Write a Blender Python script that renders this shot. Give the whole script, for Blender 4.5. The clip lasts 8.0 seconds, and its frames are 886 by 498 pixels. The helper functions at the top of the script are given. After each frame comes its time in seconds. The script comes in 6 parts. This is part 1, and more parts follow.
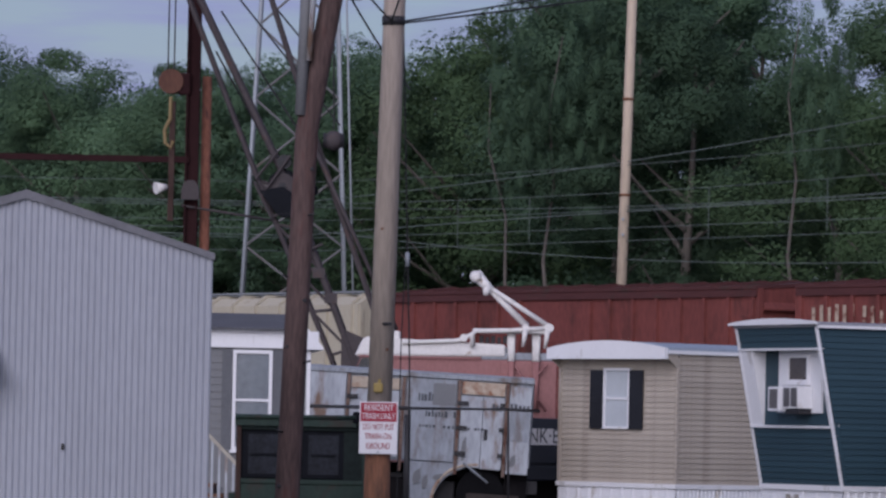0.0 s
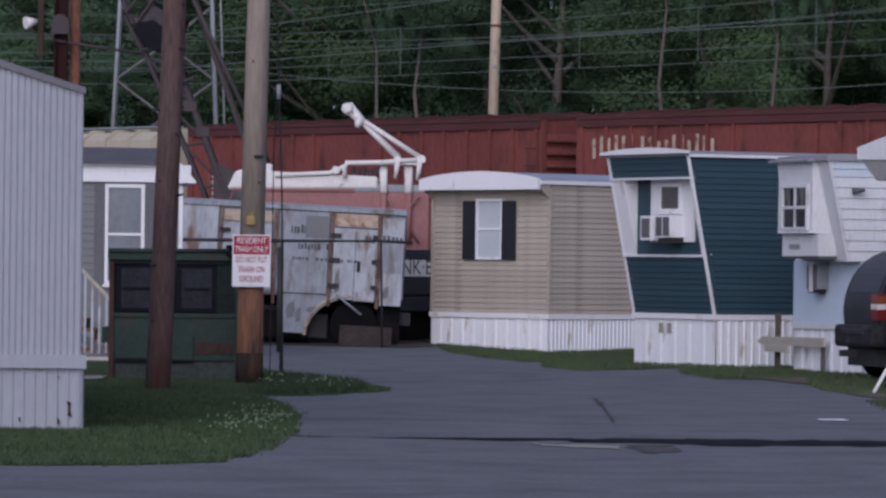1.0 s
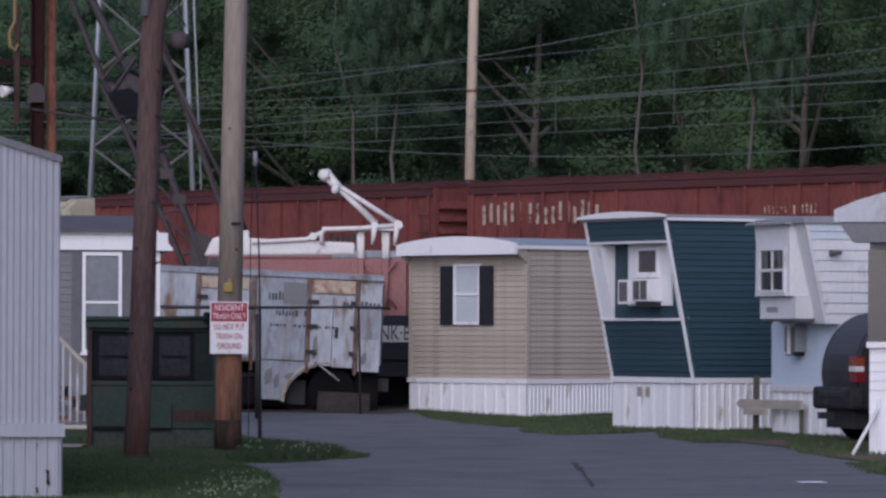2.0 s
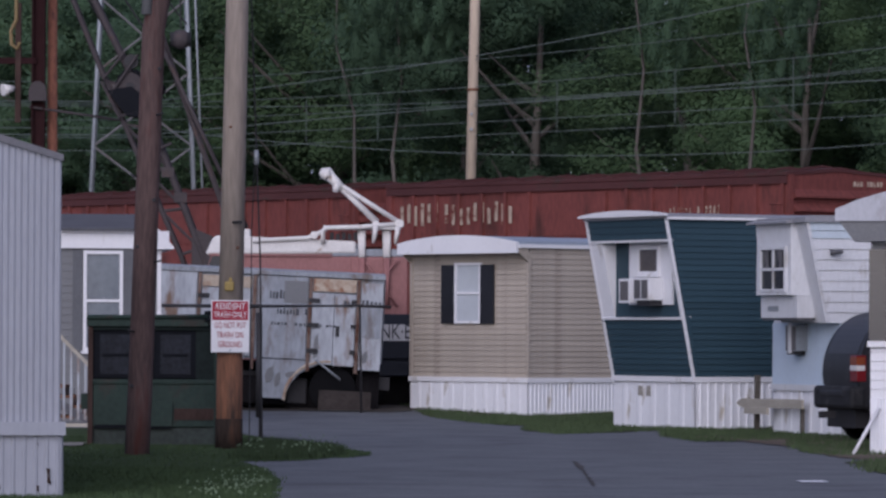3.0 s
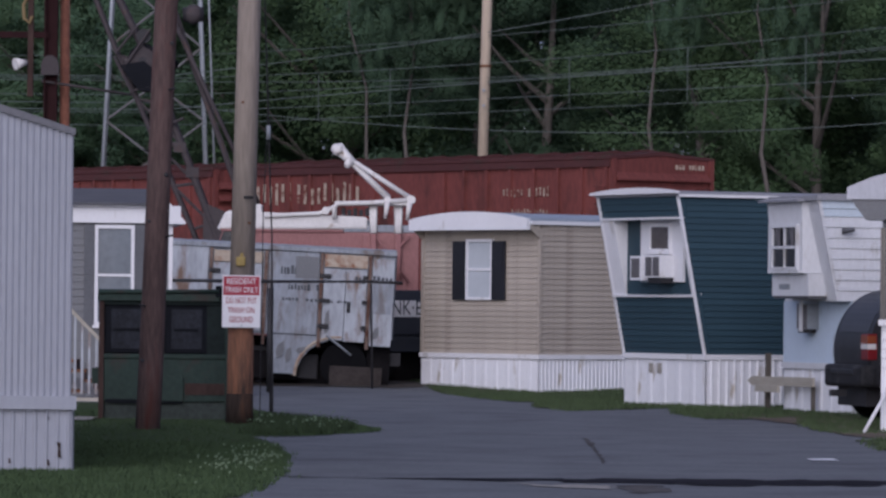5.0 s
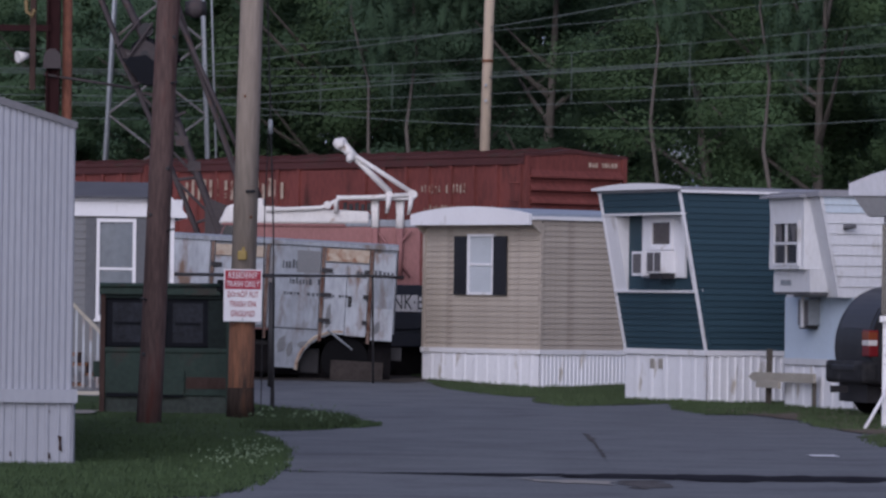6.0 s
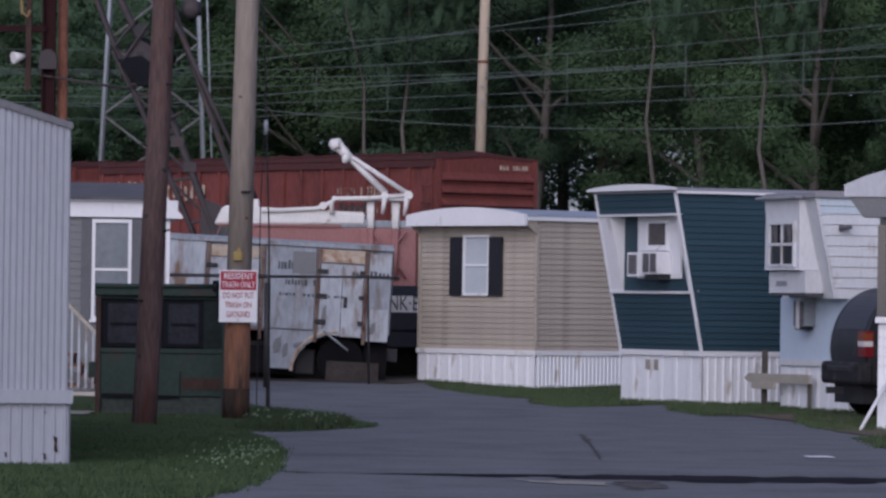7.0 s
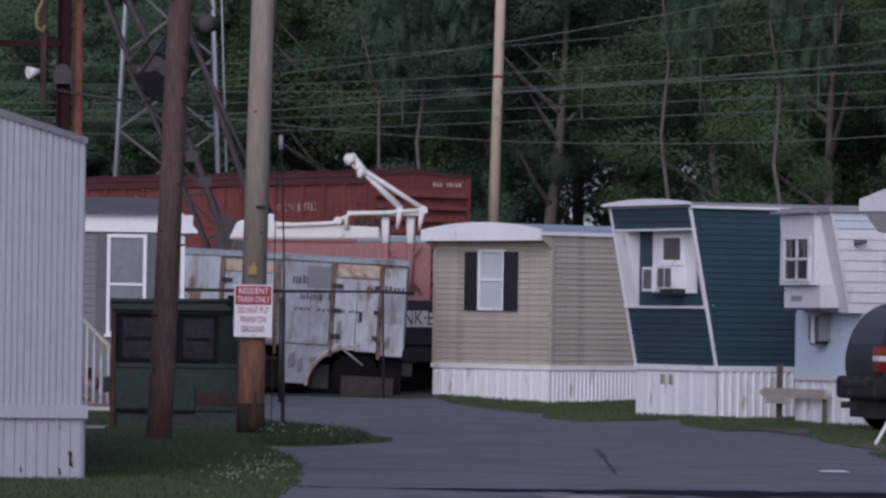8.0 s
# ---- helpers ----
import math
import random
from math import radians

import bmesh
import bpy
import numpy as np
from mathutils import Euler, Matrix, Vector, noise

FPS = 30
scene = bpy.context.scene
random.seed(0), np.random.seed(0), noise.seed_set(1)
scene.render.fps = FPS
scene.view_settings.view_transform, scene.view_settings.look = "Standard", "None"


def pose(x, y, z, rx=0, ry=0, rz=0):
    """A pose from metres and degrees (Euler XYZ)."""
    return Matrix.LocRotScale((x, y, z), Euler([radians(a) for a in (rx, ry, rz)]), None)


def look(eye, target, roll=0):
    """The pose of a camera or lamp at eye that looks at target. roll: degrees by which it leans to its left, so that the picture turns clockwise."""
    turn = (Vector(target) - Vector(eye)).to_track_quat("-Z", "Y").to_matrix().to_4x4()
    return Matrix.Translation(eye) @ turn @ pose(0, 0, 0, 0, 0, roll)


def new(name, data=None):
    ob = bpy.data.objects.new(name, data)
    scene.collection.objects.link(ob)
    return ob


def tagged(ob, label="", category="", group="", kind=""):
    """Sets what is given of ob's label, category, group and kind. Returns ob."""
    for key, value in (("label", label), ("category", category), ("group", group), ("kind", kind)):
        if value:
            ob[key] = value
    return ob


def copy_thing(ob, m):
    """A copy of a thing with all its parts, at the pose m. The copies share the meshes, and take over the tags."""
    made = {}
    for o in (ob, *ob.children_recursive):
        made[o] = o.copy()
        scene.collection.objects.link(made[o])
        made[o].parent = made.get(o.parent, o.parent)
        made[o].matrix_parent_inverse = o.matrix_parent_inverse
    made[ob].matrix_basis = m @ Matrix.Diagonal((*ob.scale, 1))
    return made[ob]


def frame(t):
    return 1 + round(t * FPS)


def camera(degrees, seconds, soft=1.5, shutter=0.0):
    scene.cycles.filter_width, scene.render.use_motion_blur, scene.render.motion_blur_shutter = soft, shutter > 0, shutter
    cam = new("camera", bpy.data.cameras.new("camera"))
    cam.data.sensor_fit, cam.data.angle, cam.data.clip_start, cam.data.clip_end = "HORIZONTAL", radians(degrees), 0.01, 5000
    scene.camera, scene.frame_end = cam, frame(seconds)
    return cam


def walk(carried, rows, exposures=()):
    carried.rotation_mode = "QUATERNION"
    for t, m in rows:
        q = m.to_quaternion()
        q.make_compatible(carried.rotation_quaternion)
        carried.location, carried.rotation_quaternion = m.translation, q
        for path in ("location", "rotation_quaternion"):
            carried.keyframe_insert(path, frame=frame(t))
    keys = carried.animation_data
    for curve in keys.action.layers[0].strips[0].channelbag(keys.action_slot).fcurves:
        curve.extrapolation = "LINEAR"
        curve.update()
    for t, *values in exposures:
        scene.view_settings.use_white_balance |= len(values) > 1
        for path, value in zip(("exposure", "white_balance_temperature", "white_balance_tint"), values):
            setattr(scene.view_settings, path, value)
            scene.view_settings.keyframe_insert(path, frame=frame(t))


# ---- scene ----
cam = camera(10.18, 8.0, soft=2.6)
EYE = 1.6
# seconds, yaw, pitch, roll in degrees: a hand-held camera that stands on one spot
ROWS = [
    (0.0, 1.6487, 2.1418, 1.210),
    (0.1, 1.3361, 1.6550, 1.184),
    (0.2, 1.0352, 1.2960, 1.158),
    (0.3, 0.7567, 1.0666, 1.132),
    (0.4, 0.5514, 0.9006, 1.106),
    (0.5, 0.3939, 0.8152, 1.079),
    (0.6, 0.2674, 0.7332, 0.996),
    (0.7, 0.2100, 0.5951, 0.913),
    (0.8, 0.1394, 0.5017, 0.830),
    (0.9, 0.1377, 0.3881, 0.747),
    (1.0, 0.1446, 0.2282, 0.664),
    (1.1, 0.1349, 0.1084, 0.565),
    (1.2, 0.0891, 0.0207, 0.467),
    (1.3, 0.0705, 0.0694, 0.368),
    (1.4, 0.0072, 0.3461, 0.270),
    (1.5, -0.0487, 0.6245, 0.171),
    (1.6, -0.0693, 0.8638, 0.178),
    (1.7, -0.0885, 0.9618, 0.184),
    (2.8, -0.1071, 0.9972, 0.255),
    (3.0, -0.0972, 0.9694, 0.268),
    (3.5, -0.0013, 0.8460, 0.355),
    (4.0, 0.0406, 0.7789, 0.471),
    (4.5, 0.0408, 0.7388, 0.438),
    (4.7, 0.0363, 0.7249, 0.484),
    (5.8, 0.0497, 0.6298, 0.736),
    (6.0, 0.0508, 0.6343, 0.781),
    (6.5, 0.0303, 0.6234, 0.959),
    (7.0, 0.0000, 0.6446, 0.800),
    (7.2, 0.0244, 0.6887, 0.736),
    (7.5, 0.0746, 0.7435, 0.639),
    (7.7, 0.1035, 0.7842, 0.703),
    (8.0, 0.1735, 0.8121, 0.800),
]
walk(cam, [(t, pose(0, 0, EYE, 90 + p, 0, y) @ pose(0, 0, 0, 0, 0, r)) for t, y, p, r in ROWS],
     exposures=[(0.0, 0.09), (1.5, 0.12), (3.0, 0.08), (8.0, 0.06)])

# ---- world and light ----
world = bpy.data.worlds.new("evening_sky")
scene.world = world
world.use_nodes = True
wn, wl = world.node_tree.nodes, world.node_tree.links
wn.clear()
w_out, w_bg, w_sky = wn.new("ShaderNodeOutputWorld"), wn.new("ShaderNodeBackground"), wn.new("ShaderNodeTexSky")
w_sky.sky_type, w_sky.sun_disc = "NISHITA", False
w_sky.sun_elevation, w_sky.sun_rotation = radians(14), radians(200)
w_sky.air_density, w_sky.dust_density, w_sky.ozone_density = 1.0, 0.6, 2.5
w_map, w_tc = wn.new("ShaderNodeMapping"), wn.new("ShaderNodeTexCoord")
w_noise, w_ramp, w_mix = wn.new("ShaderNodeTexNoise"), wn.new("ShaderNodeValToRGB"), wn.new("ShaderNodeMixRGB")
w_map.inputs["Scale"].default_value = (9, 9, 70)
w_map.inputs["Rotation"].default_value = (0, radians(-7), 0)
w_noise.inputs["Scale"].default_value, w_noise.inputs["Detail"].default_value = 3.0, 5.0
w_ramp.color_ramp.elements[0].position, w_ramp.color_ramp.elements[1].position = 0.4, 0.7
w_ramp.color_ramp.elements[0].color, w_ramp.color_ramp.elements[1].color = (0.5, 0.5, 0.5, 1), (1, 1, 1, 1)
w_mix.inputs["Color2"].default_value = (3.6, 4.0, 6.9, 1)
wl.new(w_tc.outputs["Generated"], w_map.inputs["Vector"])
wl.new(w_map.outputs["Vector"], w_noise.inputs["Vector"])
wl.new(w_noise.outputs["Fac"], w_ramp.inputs["Fac"])
wl.new(w_ramp.outputs["Color"], w_mix.inputs["Fac"])
wl.new(w_sky.outputs["Color"], w_mix.inputs["Color1"])
wl.new(w_mix.outputs["Color"], w_bg.inputs["Color"])
wl.new(w_bg.outputs["Background"], w_out.inputs["Surface"])
w_bg.inputs["Strength"].default_value = 0.075
sun_data = bpy.data.lights.new("sun", "SUN")
sun_data.energy, sun_data.angle, sun_data.color = 2.5, radians(60), (0.975, 0.935, 1.06)
sun = new("sun", sun_data)
sun.matrix_world = look((-25, -40, 45), (0, 60, 0))


# ---- materials ----
def mat(name, color, rough=0.7, metal=0.0, vary=0.25, scale=2.0, fine=40.0, bump=0.15, dirt=None, amount=0.0, dirt_scale=1.2,
        streak=1.0, island=0.0, spec=0.3, thin=0.0):
    """A painted, worn or natural surface: broad and fine variation, patches of dirt or rust, a fine relief."""
    m = bpy.data.materials.new(name)
    m.use_nodes = True
    n, l = m.node_tree.nodes, m.node_tree.links
    b = n["Principled BSDF"]
    b.inputs["Roughness"].default_value, b.inputs["Metallic"].default_value = rough, metal
    b.inputs["Specular IOR Level"].default_value = spec
    tc, mp = n.new("ShaderNodeTexCoord"), n.new("ShaderNodeMapping")
    mp.inputs["Scale"].default_value = (1, 1, 1.0 / streak)
    l.new(tc.outputs["Object"], mp.inputs["Vector"])
    big, small = n.new("ShaderNodeTexNoise"), n.new("ShaderNodeTexNoise")
    big.inputs["Scale"].default_value, big.inputs["Detail"].default_value = scale, 4.0
    small.inputs["Scale"].default_value, small.inputs["Detail"].default_value = fine, 3.0
    l.new(mp.outputs["Vector"], big.inputs["Vector"])
    l.new(mp.outputs["Vector"], small.inputs["Vector"])
    add = n.new("ShaderNodeMath")
    add.operation = "ADD"
    l.new(big.outputs["Fac"], add.inputs[0])
    l.new(small.outputs["Fac"], add.inputs[1])
    mr = n.new("ShaderNodeMapRange")
    mr.inputs["From Min"].default_value, mr.inputs["From Max"].default_value = 0.6, 1.4
    mr.inputs["To Min"].default_value, mr.inputs["To Max"].default_value = 1 - vary, 1 + vary
    l.new(add.outputs[0], mr.inputs["Value"])
    value = mr.outputs["Result"]
    if island:
        info, oi, sm, mr2, mu = (n.new("ShaderNode" + k) for k in ("NewGeometry", "ObjectInfo", "Math", "MapRange", "Math"))
        sm.operation, mu.operation = "ADD", "MULTIPLY"
        share_obj, share_isl = n.new("ShaderNodeMath"), n.new("ShaderNodeMath")
        share_obj.operation = share_isl.operation = "MULTIPLY"
        share_obj.inputs[1].default_value, share_isl.inputs[1].default_value = 1.8, 0.2
        l.new(info.outputs["Random Per Island"], share_isl.inputs[0])
        l.new(oi.outputs["Random"], share_obj.inputs[0])
        l.new(share_isl.outputs[0], sm.inputs[0])
        l.new(share_obj.outputs[0], sm.inputs[1])
        mr2.inputs["From Max"].default_value = 2.0
        mr2.inputs["To Min"].default_value, mr2.inputs["To Max"].default_value = 1 - island, 1 + island
        l.new(sm.outputs[0], mr2.inputs["Value"])
        l.new(value, mu.inputs[0])
        l.new(mr2.outputs["Result"], mu.inputs[1])
        value = mu.outputs[0]
    hsv = n.new("ShaderNodeHueSaturation")
    hsv.inputs["Color"].default_value = (*color, 1)
    l.new(value, hsv.inputs["Value"])
    col = hsv.outputs["Color"]
    if dirt:
        dn, dr, dm = n.new("ShaderNodeTexNoise"), n.new("ShaderNodeValToRGB"), n.new("ShaderNodeMixRGB")
        dn.inputs["Scale"].default_value, dn.inputs["Detail"].default_value, dn.inputs["Roughness"].default_value = dirt_scale, 7.0, 0.65
        dr.color_ramp.elements[0].position, dr.color_ramp.elements[1].position = 0.66 - 0.3 * amount, 0.74 - 0.2 * amount
        l.new(mp.outputs["Vector"], dn.inputs["Vector"])
        l.new(dn.outputs["Fac"], dr.inputs["Fac"])
        l.new(dr.outputs["Color"], dm.inputs["Fac"])
        l.new(col, dm.inputs["Color1"])
        dm.inputs["Color2"].default_value = (*dirt, 1)
        col = dm.outputs["Color"]
    l.new(col, b.inputs["Base Color"])
    if bump:
        bp = n.new("ShaderNodeBump")
        bp.inputs["Strength"].default_value, bp.inputs["Distance"].default_value = bump, 0.02
        l.new(add.outputs[0], bp.inputs["Height"])
        l.new(bp.outputs["Normal"], b.inputs["Normal"])
    if thin:      # thin leaves let light through
        tr, mx = n.new("ShaderNodeBsdfTranslucent"), n.new("ShaderNodeMixShader")
        l.new(col, tr.inputs["Color"])
        mx.inputs["Fac"].default_value = thin
        l.new(b.outputs[0], mx.inputs[1])
        l.new(tr.outputs[0], mx.inputs[2])
        l.new(mx.outputs[0], n["Material Output"].inputs["Surface"])
    return m


def glass_mat(name, color=(0.05, 0.06, 0.07), rough=0.08):
    m = mat(name, color, rough, 0, 0.2, 1.5, 8, 0.0, spec=0.6)
    return m


M_ASPHALT = mat("asphalt", (0.136, 0.143, 0.153), 0.95, vary=0.26, scale=0.9, fine=14, bump=0.14, dirt=(0.108, 0.11, 0.12), amount=0.45, dirt_scale=0.6, spec=0.08)
M_SEAM = mat("tar", (0.028, 0.028, 0.034), 1.0, spec=0.0, vary=0.4, scale=1.5, fine=14)
M_CRACK = mat("worn_tar", (0.1, 0.095, 0.095), 1.0, spec=0.0, vary=0.4, scale=2, fine=8)
M_RUSTDK = mat("dark_rust", (0.042, 0.024, 0.02), 0.9, vary=0.45, scale=3, fine=20, bump=0.3, streak=3)
M_CONCRETE = mat("pale_concrete", (0.27, 0.25, 0.225), 0.9, vary=0.2, scale=2, fine=30)
M_SOIL = mat("bare_soil", (0.13, 0.105, 0.085), 0.95, vary=0.45, scale=1.6, fine=12, bump=0.1, spec=0.05)
# near-black that paints the shade under the truck bodies
M_UNDERSHADE = mat("oily_underbody", (0.012, 0.011, 0.012), 0.95, spec=0.05, vary=0.4, scale=3, fine=16)
M_DUST = mat("dusty_brown_board", (0.045, 0.037, 0.034), 0.95, vary=0.4, scale=3, fine=16)
# soil tone darkened to stand in for shade beneath the trucks
M_SOILSHADE = mat("dark_mud", (0.05, 0.042, 0.036), 0.95, vary=0.4, scale=2, fine=14)
M_BALLAST = mat("ballast", (0.16, 0.15, 0.14), 0.95, vary=0.35, scale=1.0, fine=16, bump=0.6)
M_TURF = mat("turf", (0.04, 0.059, 0.026), 0.95, vary=0.35, scale=0.9, fine=25, bump=0.0, spec=0.05)
M_BLADE = mat("grass_blade", (0.04, 0.066, 0.028), 0.85, vary=0.25, scale=0.6, fine=5, bump=0, island=0.4)
M_BLADEDRY = mat("rough_grass_blade", (0.05, 0.074, 0.033), 0.85, vary=0.35, scale=0.8, fine=5, bump=0, island=0.45)
M_TURFDRY = mat("thin_turf", (0.055, 0.065, 0.036), 0.95, vary=0.4, scale=1.3, fine=20, bump=0.0, spec=0.05, dirt=(0.1, 0.085, 0.07), amount=0.35, dirt_scale=1.0)
M_CLOVER = mat("clover_flower", (0.13, 0.18, 0.11), 0.8, vary=0.2, bump=0)
M_HOOK = mat("faded_ochre", (0.2, 0.145, 0.07), 0.8, vary=0.3, scale=6, fine=30)
M_WHITE = mat("white_vinyl", (0.67, 0.665, 0.685), 0.5, vary=0.06, scale=1.2, fine=30, bump=0.05, dirt=(0.45, 0.43, 0.41), amount=0.2, dirt_scale=3.0, streak=3)
M_LILAC = mat("off_white_metal", (0.285, 0.297, 0.338), 0.55, vary=0.1, scale=1.6, fine=20, bump=0.05, dirt=(0.27, 0.27, 0.29), amount=0.08, dirt_scale=2.0, streak=4)
M_SKIRT = mat("white_skirting", (0.72, 0.72, 0.75), 0.6, vary=0.08, scale=1.5, fine=25, bump=0.08, dirt=(0.45, 0.41, 0.36), amount=0.22, dirt_scale=3.0, streak=3)
M_TAN = mat("tan_siding", (0.358, 0.312, 0.264), 0.7, vary=0.12, scale=1.4, fine=20, bump=0.1, island=0.08, dirt=(0.24, 0.205, 0.175), amount=0.3, dirt_scale=2.0)
M_BLUE = mat("blue_siding", (0.025, 0.054, 0.072), 0.55, vary=0.12, scale=0.7, fine=40, bump=0.1, island=0.1)
M_LBLUE = mat("pale_blue_paint", (0.48, 0.56, 0.65), 0.6, vary=0.1, scale=1.0, fine=30, bump=0.1, dirt=(0.3, 0.34, 0.38), amount=0.1, streak=3)
M_ROOFBLUE = mat("blue_grey_roof_metal", (0.27, 0.31, 0.37), 0.55, vary=0.15, scale=1.5, fine=20)
M_GRILLE = mat("dusty_grille", (0.11, 0.105, 0.11), 0.8, vary=0.25, scale=5, fine=40)
M_ROOFPALE = mat("chalky_blue_panel", (0.44, 0.5, 0.55), 0.65, vary=0.12, scale=1.5, fine=20, dirt=(0.3, 0.33, 0.36), amount=0.3)
M_SHUTGREY = mat("dull_grey_shutter", (0.105, 0.108, 0.118), 0.7, vary=0.15, scale=2, fine=20)
M_CHALK = mat("chalky_white_paint", (0.56, 0.565, 0.585), 0.65, vary=0.1, scale=1.4, fine=25, bump=0.08, dirt=(0.4, 0.385, 0.37), amount=0.25, dirt_scale=3.0, streak=3)
M_CHALKGREY = mat("greyed_white_paint", (0.42, 0.425, 0.46), 0.65, vary=0.12, scale=1.6, fine=22, dirt=(0.3, 0.29, 0.3), amount=0.3, dirt_scale=2.0, streak=2)
M_ROOFDK = mat("dull_roof_metal", (0.13, 0.13, 0.145), 0.7, vary=0.2, scale=2, fine=20)
M_RUSTPOST = mat("orange_rust", (0.21, 0.085, 0.055), 0.9, vary=0.5, scale=3, fine=20, bump=0.3, dirt=(0.075, 0.032, 0.028), amount=0.5, dirt_scale=3, streak=3)
M_GREYSIDE = mat("grey_siding", (0.16, 0.163, 0.17), 0.75, vary=0.16, scale=1, fine=30)
M_ROOF = mat("dark_roofing", (0.09, 0.09, 0.10), 0.85, vary=0.2, scale=1.5, fine=30)
M_ROOFGREY = mat("grey_roof_edge", (0.24, 0.24, 0.26), 0.6, vary=0.15, scale=1.5, fine=20)
M_BLACK = mat("black_shutter", (0.018, 0.019, 0.024), 0.55, vary=0.2, scale=3, fine=30)
M_DARK = mat("dark_steel", (0.025, 0.024, 0.027), 0.6, vary=0.3, scale=3, fine=20, bump=0.1)
M_RUBBER = mat("rubber", (0.009, 0.009, 0.01), 0.95, spec=0.05, vary=0.2)
M_GLASS = glass_mat("window_glass", (0.16, 0.18, 0.20))
M_GLASSD = glass_mat("dark_window_glass", (0.012, 0.013, 0.016), 0.15)
M_GLASSDUST = glass_mat("dusty_glass", (0.02, 0.02, 0.024), 0.45)
M_GLASSBROWN = glass_mat("curtained_glass", (0.085, 0.074, 0.07), 0.2)
M_CURTAIN = mat("drawn_blind", (0.42, 0.45, 0.48), 0.8, vary=0.08)
M_RED = mat("boxcar_red", (0.15, 0.042, 0.036), 0.75, vary=0.32, scale=0.8, fine=10, bump=0.15, dirt=(0.06, 0.022, 0.018), amount=0.45, dirt_scale=0.7, streak=2.5)
M_REDROOF = mat("boxcar_roof", (0.07, 0.024, 0.024), 0.85, vary=0.25, scale=0.5, fine=14, dirt=(0.05, 0.03, 0.025), amount=0.4, dirt_scale=1.0)
M_MARK = mat("worn_white_paint", (0.4, 0.32, 0.25), 0.85, vary=0.25, scale=3, fine=25, dirt=(0.13, 0.035, 0.026), amount=0.55, dirt_scale=4)
M_BEIGE = mat("beige_hopper", (0.40, 0.36, 0.28), 0.75, vary=0.12, scale=0.6, fine=14, dirt=(0.25, 0.2, 0.14), amount=0.25, dirt_scale=1.2, streak=3)
M_POLE_DARK = mat("creosote_pole", (0.078, 0.05, 0.046), 0.9, vary=0.55, scale=4, fine=26, bump=0.4, dirt=(0.085, 0.03, 0.024), amount=0.4, dirt_scale=3, streak=6)
M_POLE = mat("weathered_pole", (0.33, 0.275, 0.235), 0.9, vary=0.3, scale=4, fine=26, bump=0.4, dirt=(0.13, 0.10, 0.08), amount=0.2, dirt_scale=3, streak=8)
M_POLE_LOW = mat("stained_pole", (0.17, 0.078, 0.045), 0.9, vary=0.5, scale=3, fine=30, bump=0.4, dirt=(0.045, 0.03, 0.024), amount=0.5, dirt_scale=3, streak=6)
M_POLE_BASE = mat("tarred_wood", (0.03, 0.022, 0.018), 0.95, spec=0.1, vary=0.6, scale=4, fine=26, bump=0.4, dirt=(0.08, 0.04, 0.025), amount=0.3, dirt_scale=4, streak=5)
M_POLE_FAR = mat("pale_pole", (0.42, 0.34, 0.26), 0.9, vary=0.2, scale=2, fine=20, streak=8)
M_GREEN = mat("dumpster_green", (0.018, 0.034, 0.027), 0.7, vary=0.35, scale=1.6, fine=14, dirt=(0.04, 0.026, 0.022), amount=0.4, dirt_scale=1.5)
M_GREENDULL = mat("muddy_green_steel", (0.036, 0.045, 0.04), 0.9, vary=0.4, scale=2, fine=16)
M_GREENDK = mat("sooty_green_steel", (0.013, 0.019, 0.018), 0.8, spec=0.15, vary=0.4, scale=2, fine=16)
M_DOORDK = mat("scuffed_black_plastic", (0.016, 0.018, 0.024), 0.7, spec=0.2, vary=0.6, scale=4, fine=20)
M_LID = mat("black_plastic", (0.008, 0.009, 0.012), 0.8, spec=0.1, vary=0.3, scale=2, fine=20)
M_RUST = mat("rusted_steel", (0.095, 0.045, 0.032), 0.9, vary=0.35, scale=2, fine=20, bump=0.3, streak=4)
M_GREYBOX = mat("weathered_grey_paint", (0.26, 0.28, 0.31), 0.7, vary=0.3, scale=1.6, fine=14, dirt=(0.14, 0.11, 0.095), amount=0.5, dirt_scale=2.0, streak=3)
M_GREYPALE = mat("pale_grey_paint", (0.35, 0.37, 0.40), 0.7, vary=0.26, scale=1.6, fine=14, dirt=(0.18, 0.12, 0.09), amount=0.48, dirt_scale=2.6, streak=3)
M_RUSTPALE = mat("rust_stained_panel", (0.4, 0.33, 0.26), 0.75, vary=0.2, scale=1.5, fine=18, dirt=(0.2, 0.07, 0.03), amount=0.5, dirt_scale=2.2)
M_PINK = mat("faded_red_paint", (0.27, 0.125, 0.12), 0.65, vary=0.22, scale=0.8, fine=16, dirt=(0.19, 0.08, 0.08), amount=0.2, dirt_scale=1.2, streak=2)
M_LIFT = mat("white_lift_paint", (0.62, 0.60, 0.58), 0.55, vary=0.12, scale=2.5, fine=20, dirt=(0.3, 0.22, 0.16), amount=0.15, dirt_scale=4)
M_NAVY = mat("navy_paint", (0.02, 0.025, 0.04), 0.6, vary=0.2)
M_GALV = mat("galvanised_steel", (0.27, 0.29, 0.31), 0.55, 0.3, vary=0.15, scale=2, fine=20)
M_BRACE = mat("dull_galvanised_steel", (0.13, 0.128, 0.13), 0.7, 0.0, vary=0.25, scale=2, fine=20, dirt=(0.1, 0.08, 0.07), amount=0.4)
M_CRANE = mat("crane_grey", (0.052, 0.043, 0.045), 0.75, vary=0.3, scale=2, fine=20, dirt=(0.07, 0.04, 0.03), amount=0.3, dirt_scale=2)
